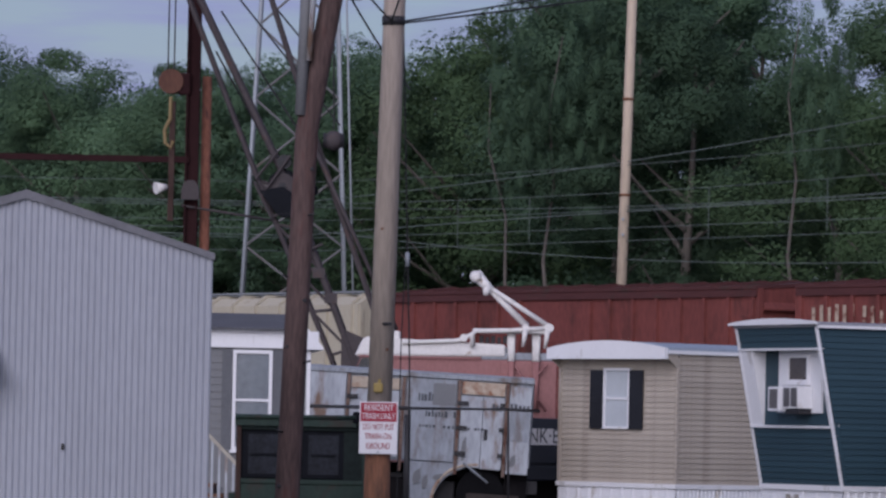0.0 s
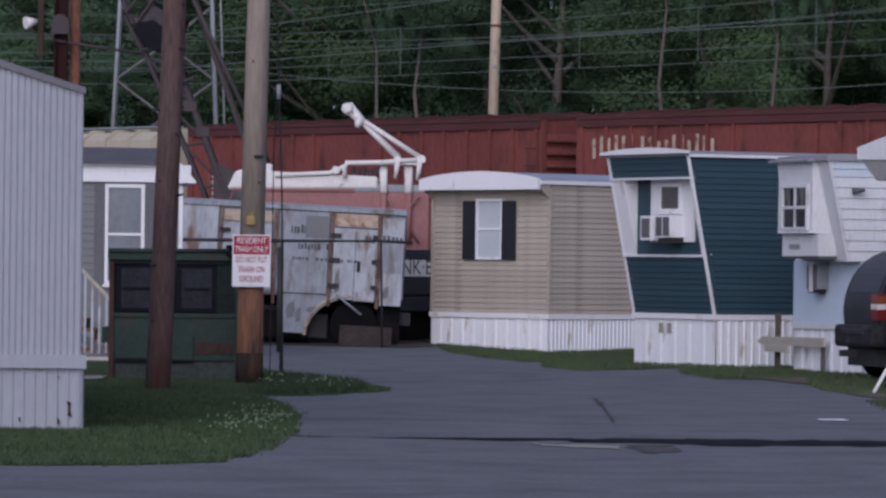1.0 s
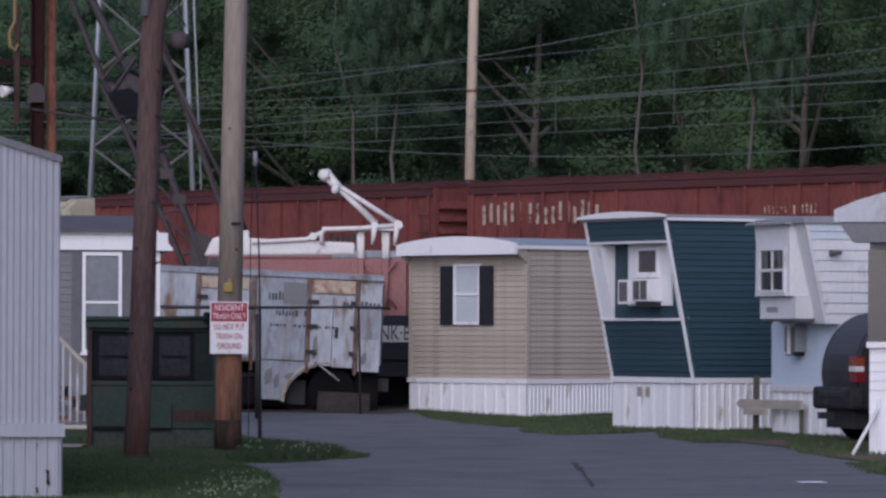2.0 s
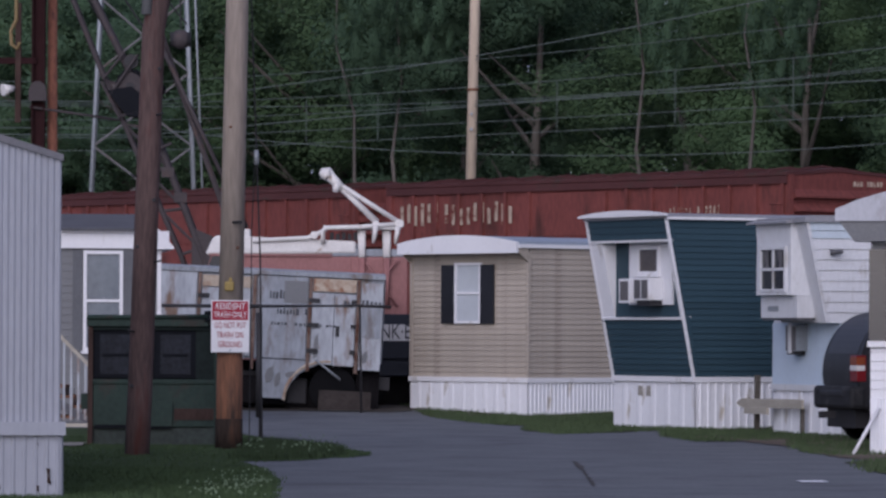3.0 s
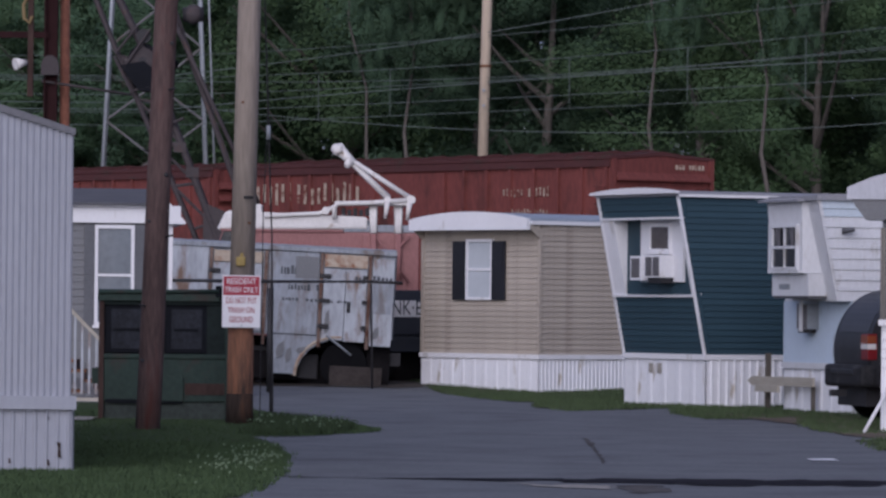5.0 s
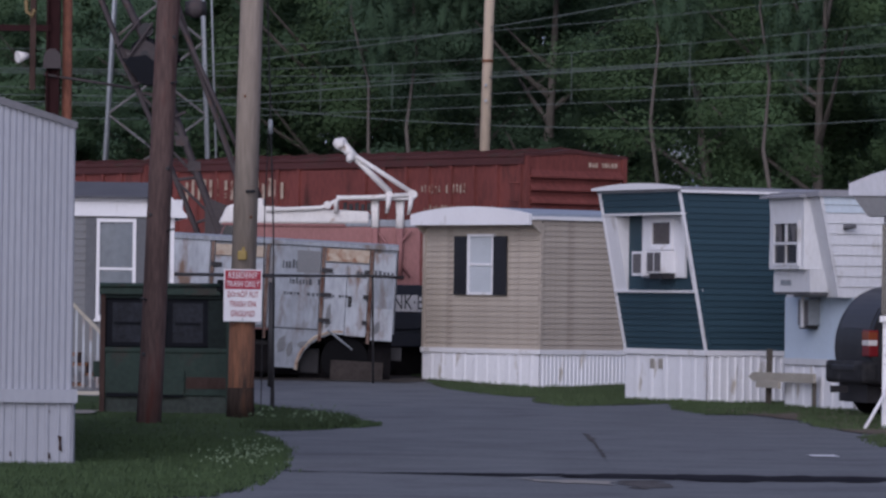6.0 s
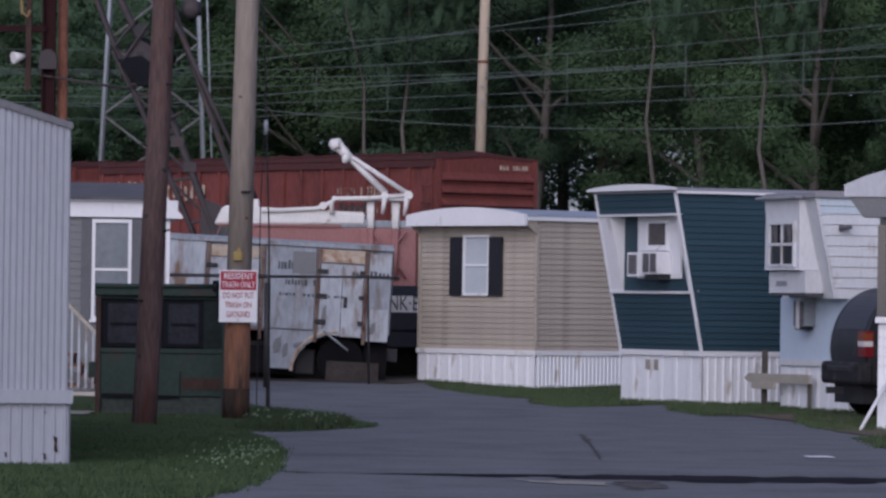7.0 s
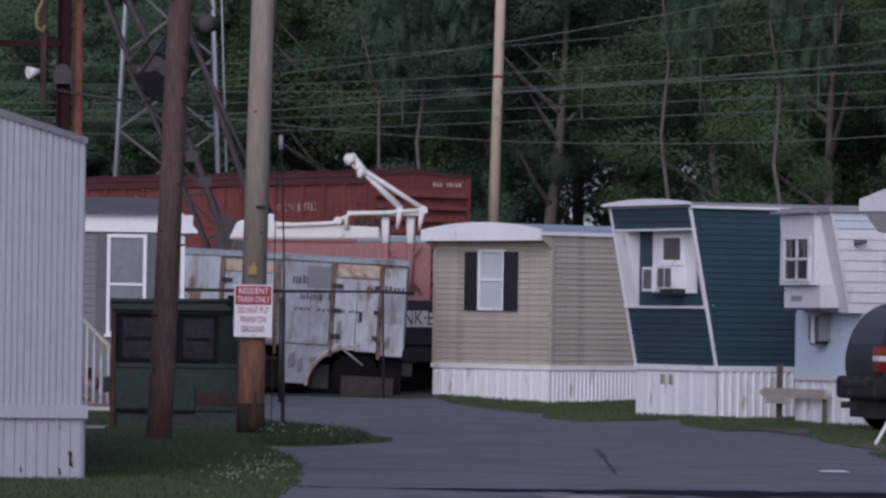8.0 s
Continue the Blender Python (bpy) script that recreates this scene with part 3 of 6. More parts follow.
def boxcar(label):
    car = empty("boxcar", Matrix(), label, "boxcar", "freight train cars")
    for s, nm in ((1, "side_wall"), (-1, "side_wall")):
        part(nm, cube(0.05, LENGTH - 0.05, s * (HALF - 0.09) if s > 0 else -HALF + 0.03, s * (HALF - 0.03) if s > 0 else -HALF + 0.09, FLOOR, EAVE), M_RED, car)
    for x in (0.0, LENGTH):
        d = 1 if x else -1
        bm = bmesh.new()
        prism(bm, [(-HALF + 0.09, FLOOR), (HALF - 0.09, FLOOR), (HALF - 0.09, EAVE), (0, PEAK - 0.06), (-HALF + 0.09, EAVE)], "x", x - d * 0.06, x)
        part("end_wall", bm, M_RED, car)
        for i in range(10):
            z = EAVE - 0.46 - 0.31 * i
            bm = bmesh.new()
            prism(bm, [(x - d * 0.01, z - 0.08), (x + d * 0.14, z - 0.055), (x + d * 0.14, z - 0.015), (x - d * 0.01, z + 0.15)], "y", -HALF + 0.14, HALF - 0.14)
            part("end_corrugation", bm, M_RED, car)
        for y in (-HALF + 0.06, HALF - 0.06):
            part("corner_post", cube(x - 0.07, x + 0.07, y - 0.06, y + 0.06, FLOOR, EAVE), M_RED, car)
    bm = bmesh.new()
    prism(bm, [(-HALF - 0.04, EAVE - 0.02), (-HALF - 0.04, EAVE + 0.06), (-0.7, PEAK - 0.08), (0, PEAK), (0.7, PEAK - 0.08), (HALF + 0.04, EAVE + 0.06), (HALF + 0.04, EAVE - 0.02), (0, PEAK - 0.1)], "x", -0.03, LENGTH + 0.03)
    part("roof", bm, M_REDROOF, car)
    for i in range(13):
        x = 0.6 + i * (LENGTH - 1.2) / 12
        bm = bmesh.new()
        prism(bm, [(-HALF, EAVE + 0.06), (-0.7, PEAK - 0.07), (0, PEAK + 0.015), (0.7, PEAK - 0.07), (HALF, EAVE + 0.06), (HALF, EAVE + 0.11), (0.7, PEAK - 0.02), (0, PEAK + 0.06), (-0.7, PEAK - 0.02), (-HALF, EAVE + 0.11)], "x", x - 0.05, x + 0.05)
        part("roof_seam", bm, M_REDROOF, car)
    for s in (-1, 1):
        part("top_chord", cube(0.0, LENGTH, min(s * (HALF - 0.03), s * (HALF + 0.05)), max(s * (HALF - 0.03), s * (HALF + 0.05)), EAVE - 0.2, EAVE - 0.04), M_REDROOF, car)
        part("side_sill", cube(0.0, LENGTH, min(s * (HALF - 0.03), s * (HALF + 0.03)), max(s * (HALF - 0.03), s * (HALF + 0.03)), FLOOR - 0.2, FLOOR + 0.1), M_RED, car)
        for i in range(17):
            x = 0.15 + i * (LENGTH - 0.3) / 16
            if 6.3 < x < 8.9:
                continue
            part("side_post", cube(x - 0.05, x + 0.05, min(s * (HALF - 0.035), s * (HALF + 0.04)), max(s * (HALF - 0.035), s * (HALF + 0.04)), FLOOR, EAVE - 0.2), M_RED, car)
        bm = bmesh.new()
        y0, y1 = sorted((s * (HALF - 0.02), s * (HALF + 0.05)))
        box(bm, 6.4, 8.85, y0, y1, FLOOR, EAVE - 0.26)
        door = part("sliding_door", bm, M_RED, car)
        for z in (1.6, 2.4, 3.2):
            part("door_rib", cube(6.5, 8.75, min(s * (HALF + 0.05), s * (HALF + 0.075)), max(s * (HALF + 0.05), s * (HALF + 0.075)), z - 0.04, z + 0.04), M_RED, door)
        part("door_rail", cube(5.0, 11.6, min(s * (HALF + 0.03), s * (HALF + 0.1)), max(s * (HALF + 0.03), s * (HALF + 0.1)), FLOOR - 0.12, FLOOR - 0.04), M_RED, car)
    # ladder irons at the rear corner
    for i in range(7):
        z = FLOOR + 0.2 + 0.42 * i
        part("ladder_rung", rod((0.1, HALF + 0.09, z), (0.5, HALF + 0.09, z), 0.014), M_RED, car)
        part("ladder_rung", rod((-0.1, -HALF + 0.15, z), (-0.1, -HALF + 0.55, z), 0.014), M_RED, car)
    wagon_gear(car, LENGTH)
    return car


def hopper():
    car = empty("hopper_car", Matrix(), "beige covered hopper car with ribbed roof hatches", "hopper car", "freight train cars")
    L = 15.4
    bm = bmesh.new()
    prism(bm, [(0.0, 2.7), (1.6, 1.1), (L - 1.6, 1.1), (L, 2.7), (L, 4.2), (0, 4.2)], "y", -1.5, 1.5)
    part("body", bm, M_BEIGE, car)
    bm = bmesh.new()
    prism(bm, [(-1.5, 4.19), (-1.15, 4.42), (1.15, 4.42), (1.5, 4.19)], "x", 0, L)
    part("roof", bm, M_BEIGE, car)
    for i in range(14):
        x = 0.25 + i * (L - 0.5) / 13
        part("side_rib", cube(x - 0.05, x + 0.05, 1.49, 1.58, 1.9 if 0 < i < 13 else 2.6, 4.2), M_BEIGE, car)
        bm = bmesh.new()
        prism(bm, [(-1.5, 4.21), (-1.15, 4.42), (1.15, 4.42), (1.5, 4.21), (1.5, 4.28), (1.17, 4.5), (-1.17, 4.5), (-1.5, 4.28)], "x", x - 0.04, x + 0.04)
        part("roof_rib", bm, M_BEIGE, car)
    part("hatch", cube(0.8, L - 0.8, -0.35, 0.35, 4.42, 4.52, 0.03), M_BEIGE, car)
    for y in (-0.75, 0.75):
        part("roof_walk", cube(0.2, L - 0.2, y - 0.2, y + 0.2, 4.54, 4.58), M_GALV, car)
    for y in (-1.4, 1.4):
        part("end_ladder", cube(-0.05, 0.0, y - 0.05, y + 0.05, 1.2, 4.2), M_BEIGE, car)
    part("end_sheet", cube(0.1, 0.2, -1.4, 1.4, 1.2, 2.8), M_BEIGE, car)
    wagon_gear(car, L)
    return car


last_car = boxcar("weathered oxide red boxcar with worn white lettering")
for i, x in enumerate((14.25, 13.7, 13.15, 12.45, 11.85, 11.3, 10.75, 10.2)):
    letter_bars(last_car, x, 3.45, 0.4, 0.6, i)
for i, x in enumerate((4.0, 3.72, 3.44, 3.0, 2.72, 2.44)):
    letter_bars(last_car, x, 3.55, 0.2, 0.24, 20 + i)
for i, x in enumerate((3.9, 3.66, 3.42, 3.18, 2.94, 2.7, 2.46)):
    letter_bars(last_car, x, 3.08, 0.18, 0.2, 40 + i)
for i in range(9):
    if i != 3:
        y = -0.45 - i * 0.1
        part("lettering", cube(-0.012, -0.005, y - 0.035, y + 0.035, 4.2, 4.31), M_MARK, last_car)
mid_car = boxcar("weathered oxide red boxcar with a peeling pale stencil")
for i in range(5):
    z = 2.55 + i * 0.15
    part("stencil", cube(12.5 + 0.1 * (i % 2), 14.0, HALF + 0.03, HALF + 0.036, z, z + 0.1), M_MARK, mid_car)
first_car = hopper()
TRAIN = [(last_car, 0.0), (mid_car, PITCH), (first_car, 2 * PITCH + 0.1)]


# ---- woods behind the track ----
def crown_mesh(name, rnd, r, h, base, clumps, leaves, size, low=0.0):
    g = np.random.RandomState(rnd.randint(0, 99999))
    verts, normals = [], []
    lean = g.normal(0, 0.25, 2)
    for c in range(clumps):
        while True:
            p = g.uniform(-1, 1, 3)
            d = np.linalg.norm(p)
            if 0.35 < d < 1 and g.rand() < 0.35 + 0.65 * d:
                break
        wob = 0.75 + 0.45 * g.rand()
        taper = 1.0 - 0.45 * max(0, p[2])
        centre = np.array([p[0] * r * taper * wob + lean[0], p[1] * r * taper * wob + lean[1], base + h * (0.5 + 0.5 * p[2])])
        cr = g.uniform(0.5, 1.25) * r * 0.29
        q = g.normal(0, 1, (leaves, 3))
        q = q / np.linalg.norm(q, axis=1)[:, None] * (cr * g.uniform(0.3, 1.0, leaves) ** 0.6)[:, None]
        q[:, 2] *= 0.85
        cen = centre + q
        lie = q / np.linalg.norm(q, axis=1)[:, None] + p * 0.5 + np.array([0, 0, 0.2])
        lie /= np.linalg.norm(lie, axis=1)[:, None]
        soft = lie + g.normal(0, 0.04, (leaves, 3))
        soft /= np.linalg.norm(soft, axis=1)[:, None]
        normals.append(np.repeat(soft, 3, 0))
        out = lie + g.normal(0, 0.4, (leaves, 3))
        a = np.cross(out, g.normal(0, 1, (leaves, 3)))
        a /= np.linalg.norm(a, axis=1)[:, None]
        b = np.cross(out, a)
        b /= np.linalg.norm(b, axis=1)[:, None]
        s = (size * g.uniform(0.5, 1.2, leaves))[:, None]
        tri = np.stack([cen - a * s, cen + b * s * g.uniform(0.7, 1.3, leaves)[:, None], cen + a * s], 1)
        face = np.cross(tri[:, 1] - tri[:, 0], tri[:, 2] - tri[:, 0])
        back = (face * lie).sum(1) < 0
        tri[back] = tri[back][:, ::-1]
        verts.append(tri.reshape(-1, 3))
    v = np.concatenate(verts)
    n = len(v) // 3
    me = bpy.data.meshes.new(name)
    me.from_pydata(v.tolist(), [], np.arange(3 * n).reshape(-1, 3).tolist())
    me.normals_split_custom_set_from_vertices(np.concatenate(normals).tolist())
    return me


def tree(seed, tall, spread, first, material, clumps=70, leaves=900, size=0.066, label="leafy green deciduous tree at the wood's edge", bend=0.16):
    rnd = random.Random(seed)
    t = empty("tree", Matrix(), label, "tree", "trees of the wood")
    bm = bmesh.new()
    p, r = Vector((0, 0, -0.3)), tall * 0.013 + 0.05
    pts = [p]
    for i in range(6):
        p = p + Vector((rnd.gauss(0, bend), rnd.gauss(0, bend), tall * 0.14))
        pts.append(p)
    loft(bm, pts, [r * (1 - i * 0.14) for i in range(7)], 8, caps=False)
    for i in range(7 if tall > 8 and first < 6 else 0):
        k = rnd.uniform(2.2, 5.5)
        a = pts[int(k)].lerp(pts[int(k) + 1], k % 1)
        ang, ln = rnd.uniform(0, 6.28), spread * rnd.uniform(0.5, 0.95)
        m = a + Vector((math.cos(ang) * ln * 0.5, math.sin(ang) * ln * 0.5, ln * 0.4))
        e = m + Vector((math.cos(ang) * ln * 0.5, math.sin(ang) * ln * 0.5, ln * 0.5))
        tube(bm, a, m, r * 0.38, r * 0.24, 6, caps=False)
        tube(bm, m, e, r * 0.24, r * 0.07, 6, caps=False)
    part("trunk", bm, M_BARK, t)
    me = crown_mesh("crown", rnd, spread, tall - first, first, clumps, leaves, size)
    me.materials.append(material)
    c = new("crown", me)
    c.parent = t
    return t


def woods():
    rnd = random.Random(21)
    kinds = [tree(1, 15, 3.6, 3.5, M_LEAF), tree(2, 16, 3.2, 5.0, M_LEAF3), tree(3, 14, 4.0, 3.0, M_LEAF2), tree(4, 17, 3.4, 5.5, M_LEAF), tree(5, 13, 3.4, 2.0, M_LEAF3)]
    bush = [tree(6, 4.2, 2.2, 0.1, M_LEAF3, 44, 560, 0.06, "low green shrub at the wood's edge"), tree(7, 3.6, 2.4, 0.1, M_LEAF3, 44, 560, 0.06, "low dark green shrub at the wood's edge")]
    deep = [tree(8, 14, 3.8, 0.8, M_LEAF3, 64, 440, 0.095, "dark leafy tree deep in the wood")]
    used = set()

    def put(kind, p, k, kz):
        m = Matrix.Translation((p.x, p.y, height(p.x, p.y))) @ Matrix.Rotation(rnd.uniform(0, 6.28), 4, "Z") @ Matrix.Diagonal((k, k, kz, 1))
        if kind.name in used:
            copy_thing(kind, m @ Matrix.Diagonal([1 / v for v in kind.scale] + [1]))
        else:
            used.add(kind.name)
            kind.matrix_basis = m
    talls = (15, 16, 14, 17, 13)
    for off, gap in ((14, 5.2), (20, 4.6), (27, 3.9)):
        s = -34 + rnd.uniform(0, 2)
        while s < 130:
            p = TRACK + ALONG * (s + rnd.uniform(-0.8, 0.8)) + ACROSS * (off + rnd.uniform(-1.5, 1.5))
            far = p.x < -0.03 * p.y
            s += 2.9 if far and off < 25 else gap
            if not -0.14 * p.y - 2 < p.x < 0.115 * p.y + 3:
                continue
            slant = p.x / p.y
            rate = 0.0805 if slant < -0.05 else 0.085 if slant < -0.03 else 0.093 if slant < -0.015 else 0.101 if slant < 0.004 else 0.106 if slant < 0.04 else 0.082 if slant < 0.057 else 0.1
            want = rate * p.y + rnd.uniform(-0.8, 0.4 if rate < 0.095 else 1.2)
            if off > 25:
                put(deep[0], p, rnd.uniform(1.0, 1.2), (want - 1.2) / 14)
                continue
            k = rnd.choice((0, 1, 4, 1, 4, 3) if slant < -0.03 else (0, 1, 2, 3, 4) if slant < 0.03 else (0, 2, 2, 3, 1))
            put(kinds[k], p, rnd.uniform(0.95, 1.3), want / talls[k])
    bare = tree(11, 15, 2.6, 7.5, M_LEAF3, 44, 330, 0.07, "slender tree with a bare pale trunk", 0.75)
    for x, y, h, lean in ((-1.2, 138.8, 1.0, 4), (-1.35, 138.2, 0.9, -5), (5.55, 132.0, 1.0, 2), (8.25, 125.3, 0.85, 1)):
        m = Matrix.Translation((x, y, 0.5)) @ Euler((0, radians(lean), rnd.uniform(-0.1, 0.1))).to_matrix().to_4x4() @ Matrix.Diagonal((0.36, 0.36, h, 1))
        if bare.name in used:
            copy_thing(bare, m @ Matrix.Diagonal([1 / v for v in bare.scale] + [1]))
        else:
            used.add(bare.name)
            bare.matrix_basis = m
    s = -30
    while s < 80:
        p = TRACK + ALONG * s + ACROSS * (8.5 + rnd.uniform(-0.8, 1.8))
        if p.x > 0.015 * p.y:      # the understorey lies back in the shade here
            p = p + ACROSS * 14.5
        s += 2.1 + rnd.uniform(0, 0.8)
        if -0.14 * p.y - 3 < p.x < 0.115 * p.y + 3:
            put(rnd.choice(bush), p, rnd.uniform(0.8, 1.2), rnd.uniform(0.8, 1.4))


woods()

# ---- trailers ----
def courses(parent, material, x0, x1, z0, z1, m, step=0.105, name="siding_board"):
    """Lapped boards, one above the other, on a wall whose own frame is m (x along it, -y outwards)."""
    n = max(1, round((z1 - z0) / step))
    step = (z1 - z0) / n
    bm = bmesh.new()
    prism(bm, [(0.0, 0), (-0.022, 0), (-0.006, step - 0.004), (0.0, step - 0.004)], "x", x0, x1)
    first = part(name, bm, material, parent)
    first.matrix_basis = m @ pose(0, 0, z0)
    for i in range(1, n):
        o = new(name, first.data)
        o.parent = parent
        o.matrix_basis = m @ pose(0, 0, z0 + i * step)


def ribbed(x0, x1, z0, z1, pitch=0.14, deep=0.02):
    """An upright corrugated sheet facing -y."""
    bm = bmesh.new()
    pts = []
    x = x0
    while x < x1 - 1e-6:
        for d, y in ((0, 0), (0.62, 0), (0.7, -deep), (0.92, -deep)):
            if x + d * pitch < x1:
                pts.append((x + d * pitch, y))
        x += pitch
    pts.append((x1, 0))
    pts += [(x1, 0.03), (x0, 0.03)]
    return prism(bm, pts, "z", z0, z1)


def window(parent, m, w, h, label="", pane=M_GLASS, cols=1, rows=2, frame_w=0.06, name="window", material=None, sill=True):
    """A framed window whose own frame is m (x along the wall, -y outwards, from its lower left corner)."""
    fm = material or M_WHITE
    bm = bmesh.new()
    box(bm, 0, frame_w, -0.05, 0.02, 0, h)
    box(bm, w - frame_w, w, -0.05, 0.02, 0, h)
    box(bm, frame_w, w - frame_w, -0.05, 0.02, h - frame_w, h)
    box(bm, frame_w, w - frame_w, -0.05, 0.02, 0, frame_w)
    ob = part(name, bm, fm, parent, label)
    ob.matrix_basis = m
    iw, ih = (w - 2 * frame_w) / cols, (h - 2 * frame_w) / rows
    for i in range(cols):
        for j in range(rows):
            part("pane", cube(frame_w + i * iw, frame_w + (i + 1) * iw, -0.018 + 0.006 * j, -0.010 + 0.006 * j, frame_w + j * ih, frame_w + (j + 1) * ih), pane, ob)
    bm = bmesh.new()
    for j in range(1, rows):
        box(bm, frame_w, w - frame_w, -0.042, 0.01, frame_w + j * ih - 0.022, frame_w + j * ih + 0.022)
    for i in range(1, cols):
        box(bm, frame_w + i * iw - 0.02, frame_w + i * iw + 0.02, -0.04, 0.01, frame_w, h - frame_w)
    if rows > 1 or cols > 1:
        part("sash_bar", bm, fm, ob)
    else:
        bm.free()
    if sill:
        part("sill", cube(-0.03, w + 0.03, -0.08, 0.0, -0.05, 0), fm, ob)
    return ob


def arch(w, over, z0, rise, n=14, lip=0.16):
    """The outline of a bowed end board: points (across, up)."""
    top = [(-over + (w + 2 * over) * i / n, z0 + lip + rise * math.sin(math.pi * i / n) ** 0.8) for i in range(n + 1)]
    return [(-over, z0), *top, (w + over, z0)]


def tan_trailer():
    t = empty("mobile_home", pose(1.80, 95.3, 0, 0, 0, 40.3), "tan lap-sided mobile home with black shutters and white skirting", "mobile home", "mobile homes")
    L, W = 7.2, 3.5
    end, side = pose(0, W, 0, 0, 0, -90), Matrix()
    bm = cube(0.03, L, 0.03, W, 0.3, 3.15)
    part("wall", bm, M_TAN, t)
    courses(t, M_TAN, 0.05, W - 0.05, 0.74, 3.16, end @ pose(0, 0.03, 0))
    courses(t, M_TAN, 0.05, L, 0.74, 3.245, side @ pose(0, 0.03, 0))
    part("corner_trim", cube(-0.012, 0.06, -0.012, 0.06, 0.74, 3.16), M_TAN, t)
    part("corner_trim", cube(-0.012, 0.06, W - 0.05, W + 0.02, 0.74, 3.16), M_TAN, t)
    bm = bmesh.new()
    prism(bm, [(W - y, z) for y, z in arch(W, 0.02, 3.14, 0.15, lip=0.21)], "x", -0.34, -0.27)
    part("end_board", bm, M_WHITE, t, "bowed white end board")
    part("soffit", cube(-0.27, 0.03, 0.0, W, 3.15, 3.18), M_TAN, t)
    for y0, y1 in ((-0.012, 0.03), (W - 0.03, W + 0.012)):
        part("eave_bracket", prism(bmesh.new(), [(0.0, 2.96), (0.0, 3.25), (-0.27, 3.25), (-0.27, 3.17)], "y", y0, y1), M_TAN, t)
    bm = bmesh.new()
    prism(bm, [(W - y, z + 0.02) for y, z in arch(W, 0.03, 3.22, 0.13, lip=0.12)], "x", -0.27, L)
    part("roof", bm, M_ROOFBLUE, t, "blue-grey metal roof")
    part("eave_trim", cube(-0.27, L, -0.05, -0.03, 3.24, 3.31), M_WHITE, t)
    part("skirt_rail", cube(-0.04, L, -0.04, 0.03, 0.66, 0.75), M_WHITE, t)
    part("skirt_rail", cube(-0.04, 0.03, 0.03, W + 0.02, 0.66, 0.75), M_WHITE, t)
    part("skirting", ribbed(0.0, L, -0.05, 0.66, 0.1, 0.018), M_SKIRT, t)
    s = part("skirting", ribbed(0, W, -0.05, 0.66, 0.33, 0.012), M_SKIRT, t)
    s.matrix_basis = end
    wz = end @ pose(0, 0, 0)
    window(t, wz @ pose(1.37, 0.0, 1.79), 0.775, 1.18, pane=M_CURTAIN, frame_w=0.048, sill=False)
    for x in (0.975, 2.135):
        sh = part("shutter", cube(x, x + 0.39, -0.05, -0.015, 1.79, 2.93), M_BLACK, t, "black louvred shutter")
        sh.matrix_basis = wz
        for i in range(14):
            part("louvre", cube(x + 0.05, x + 0.34, -0.062, -0.045, 1.84 + i * 0.075, 1.892 + i * 0.075), M_BLACK, sh)
    return t


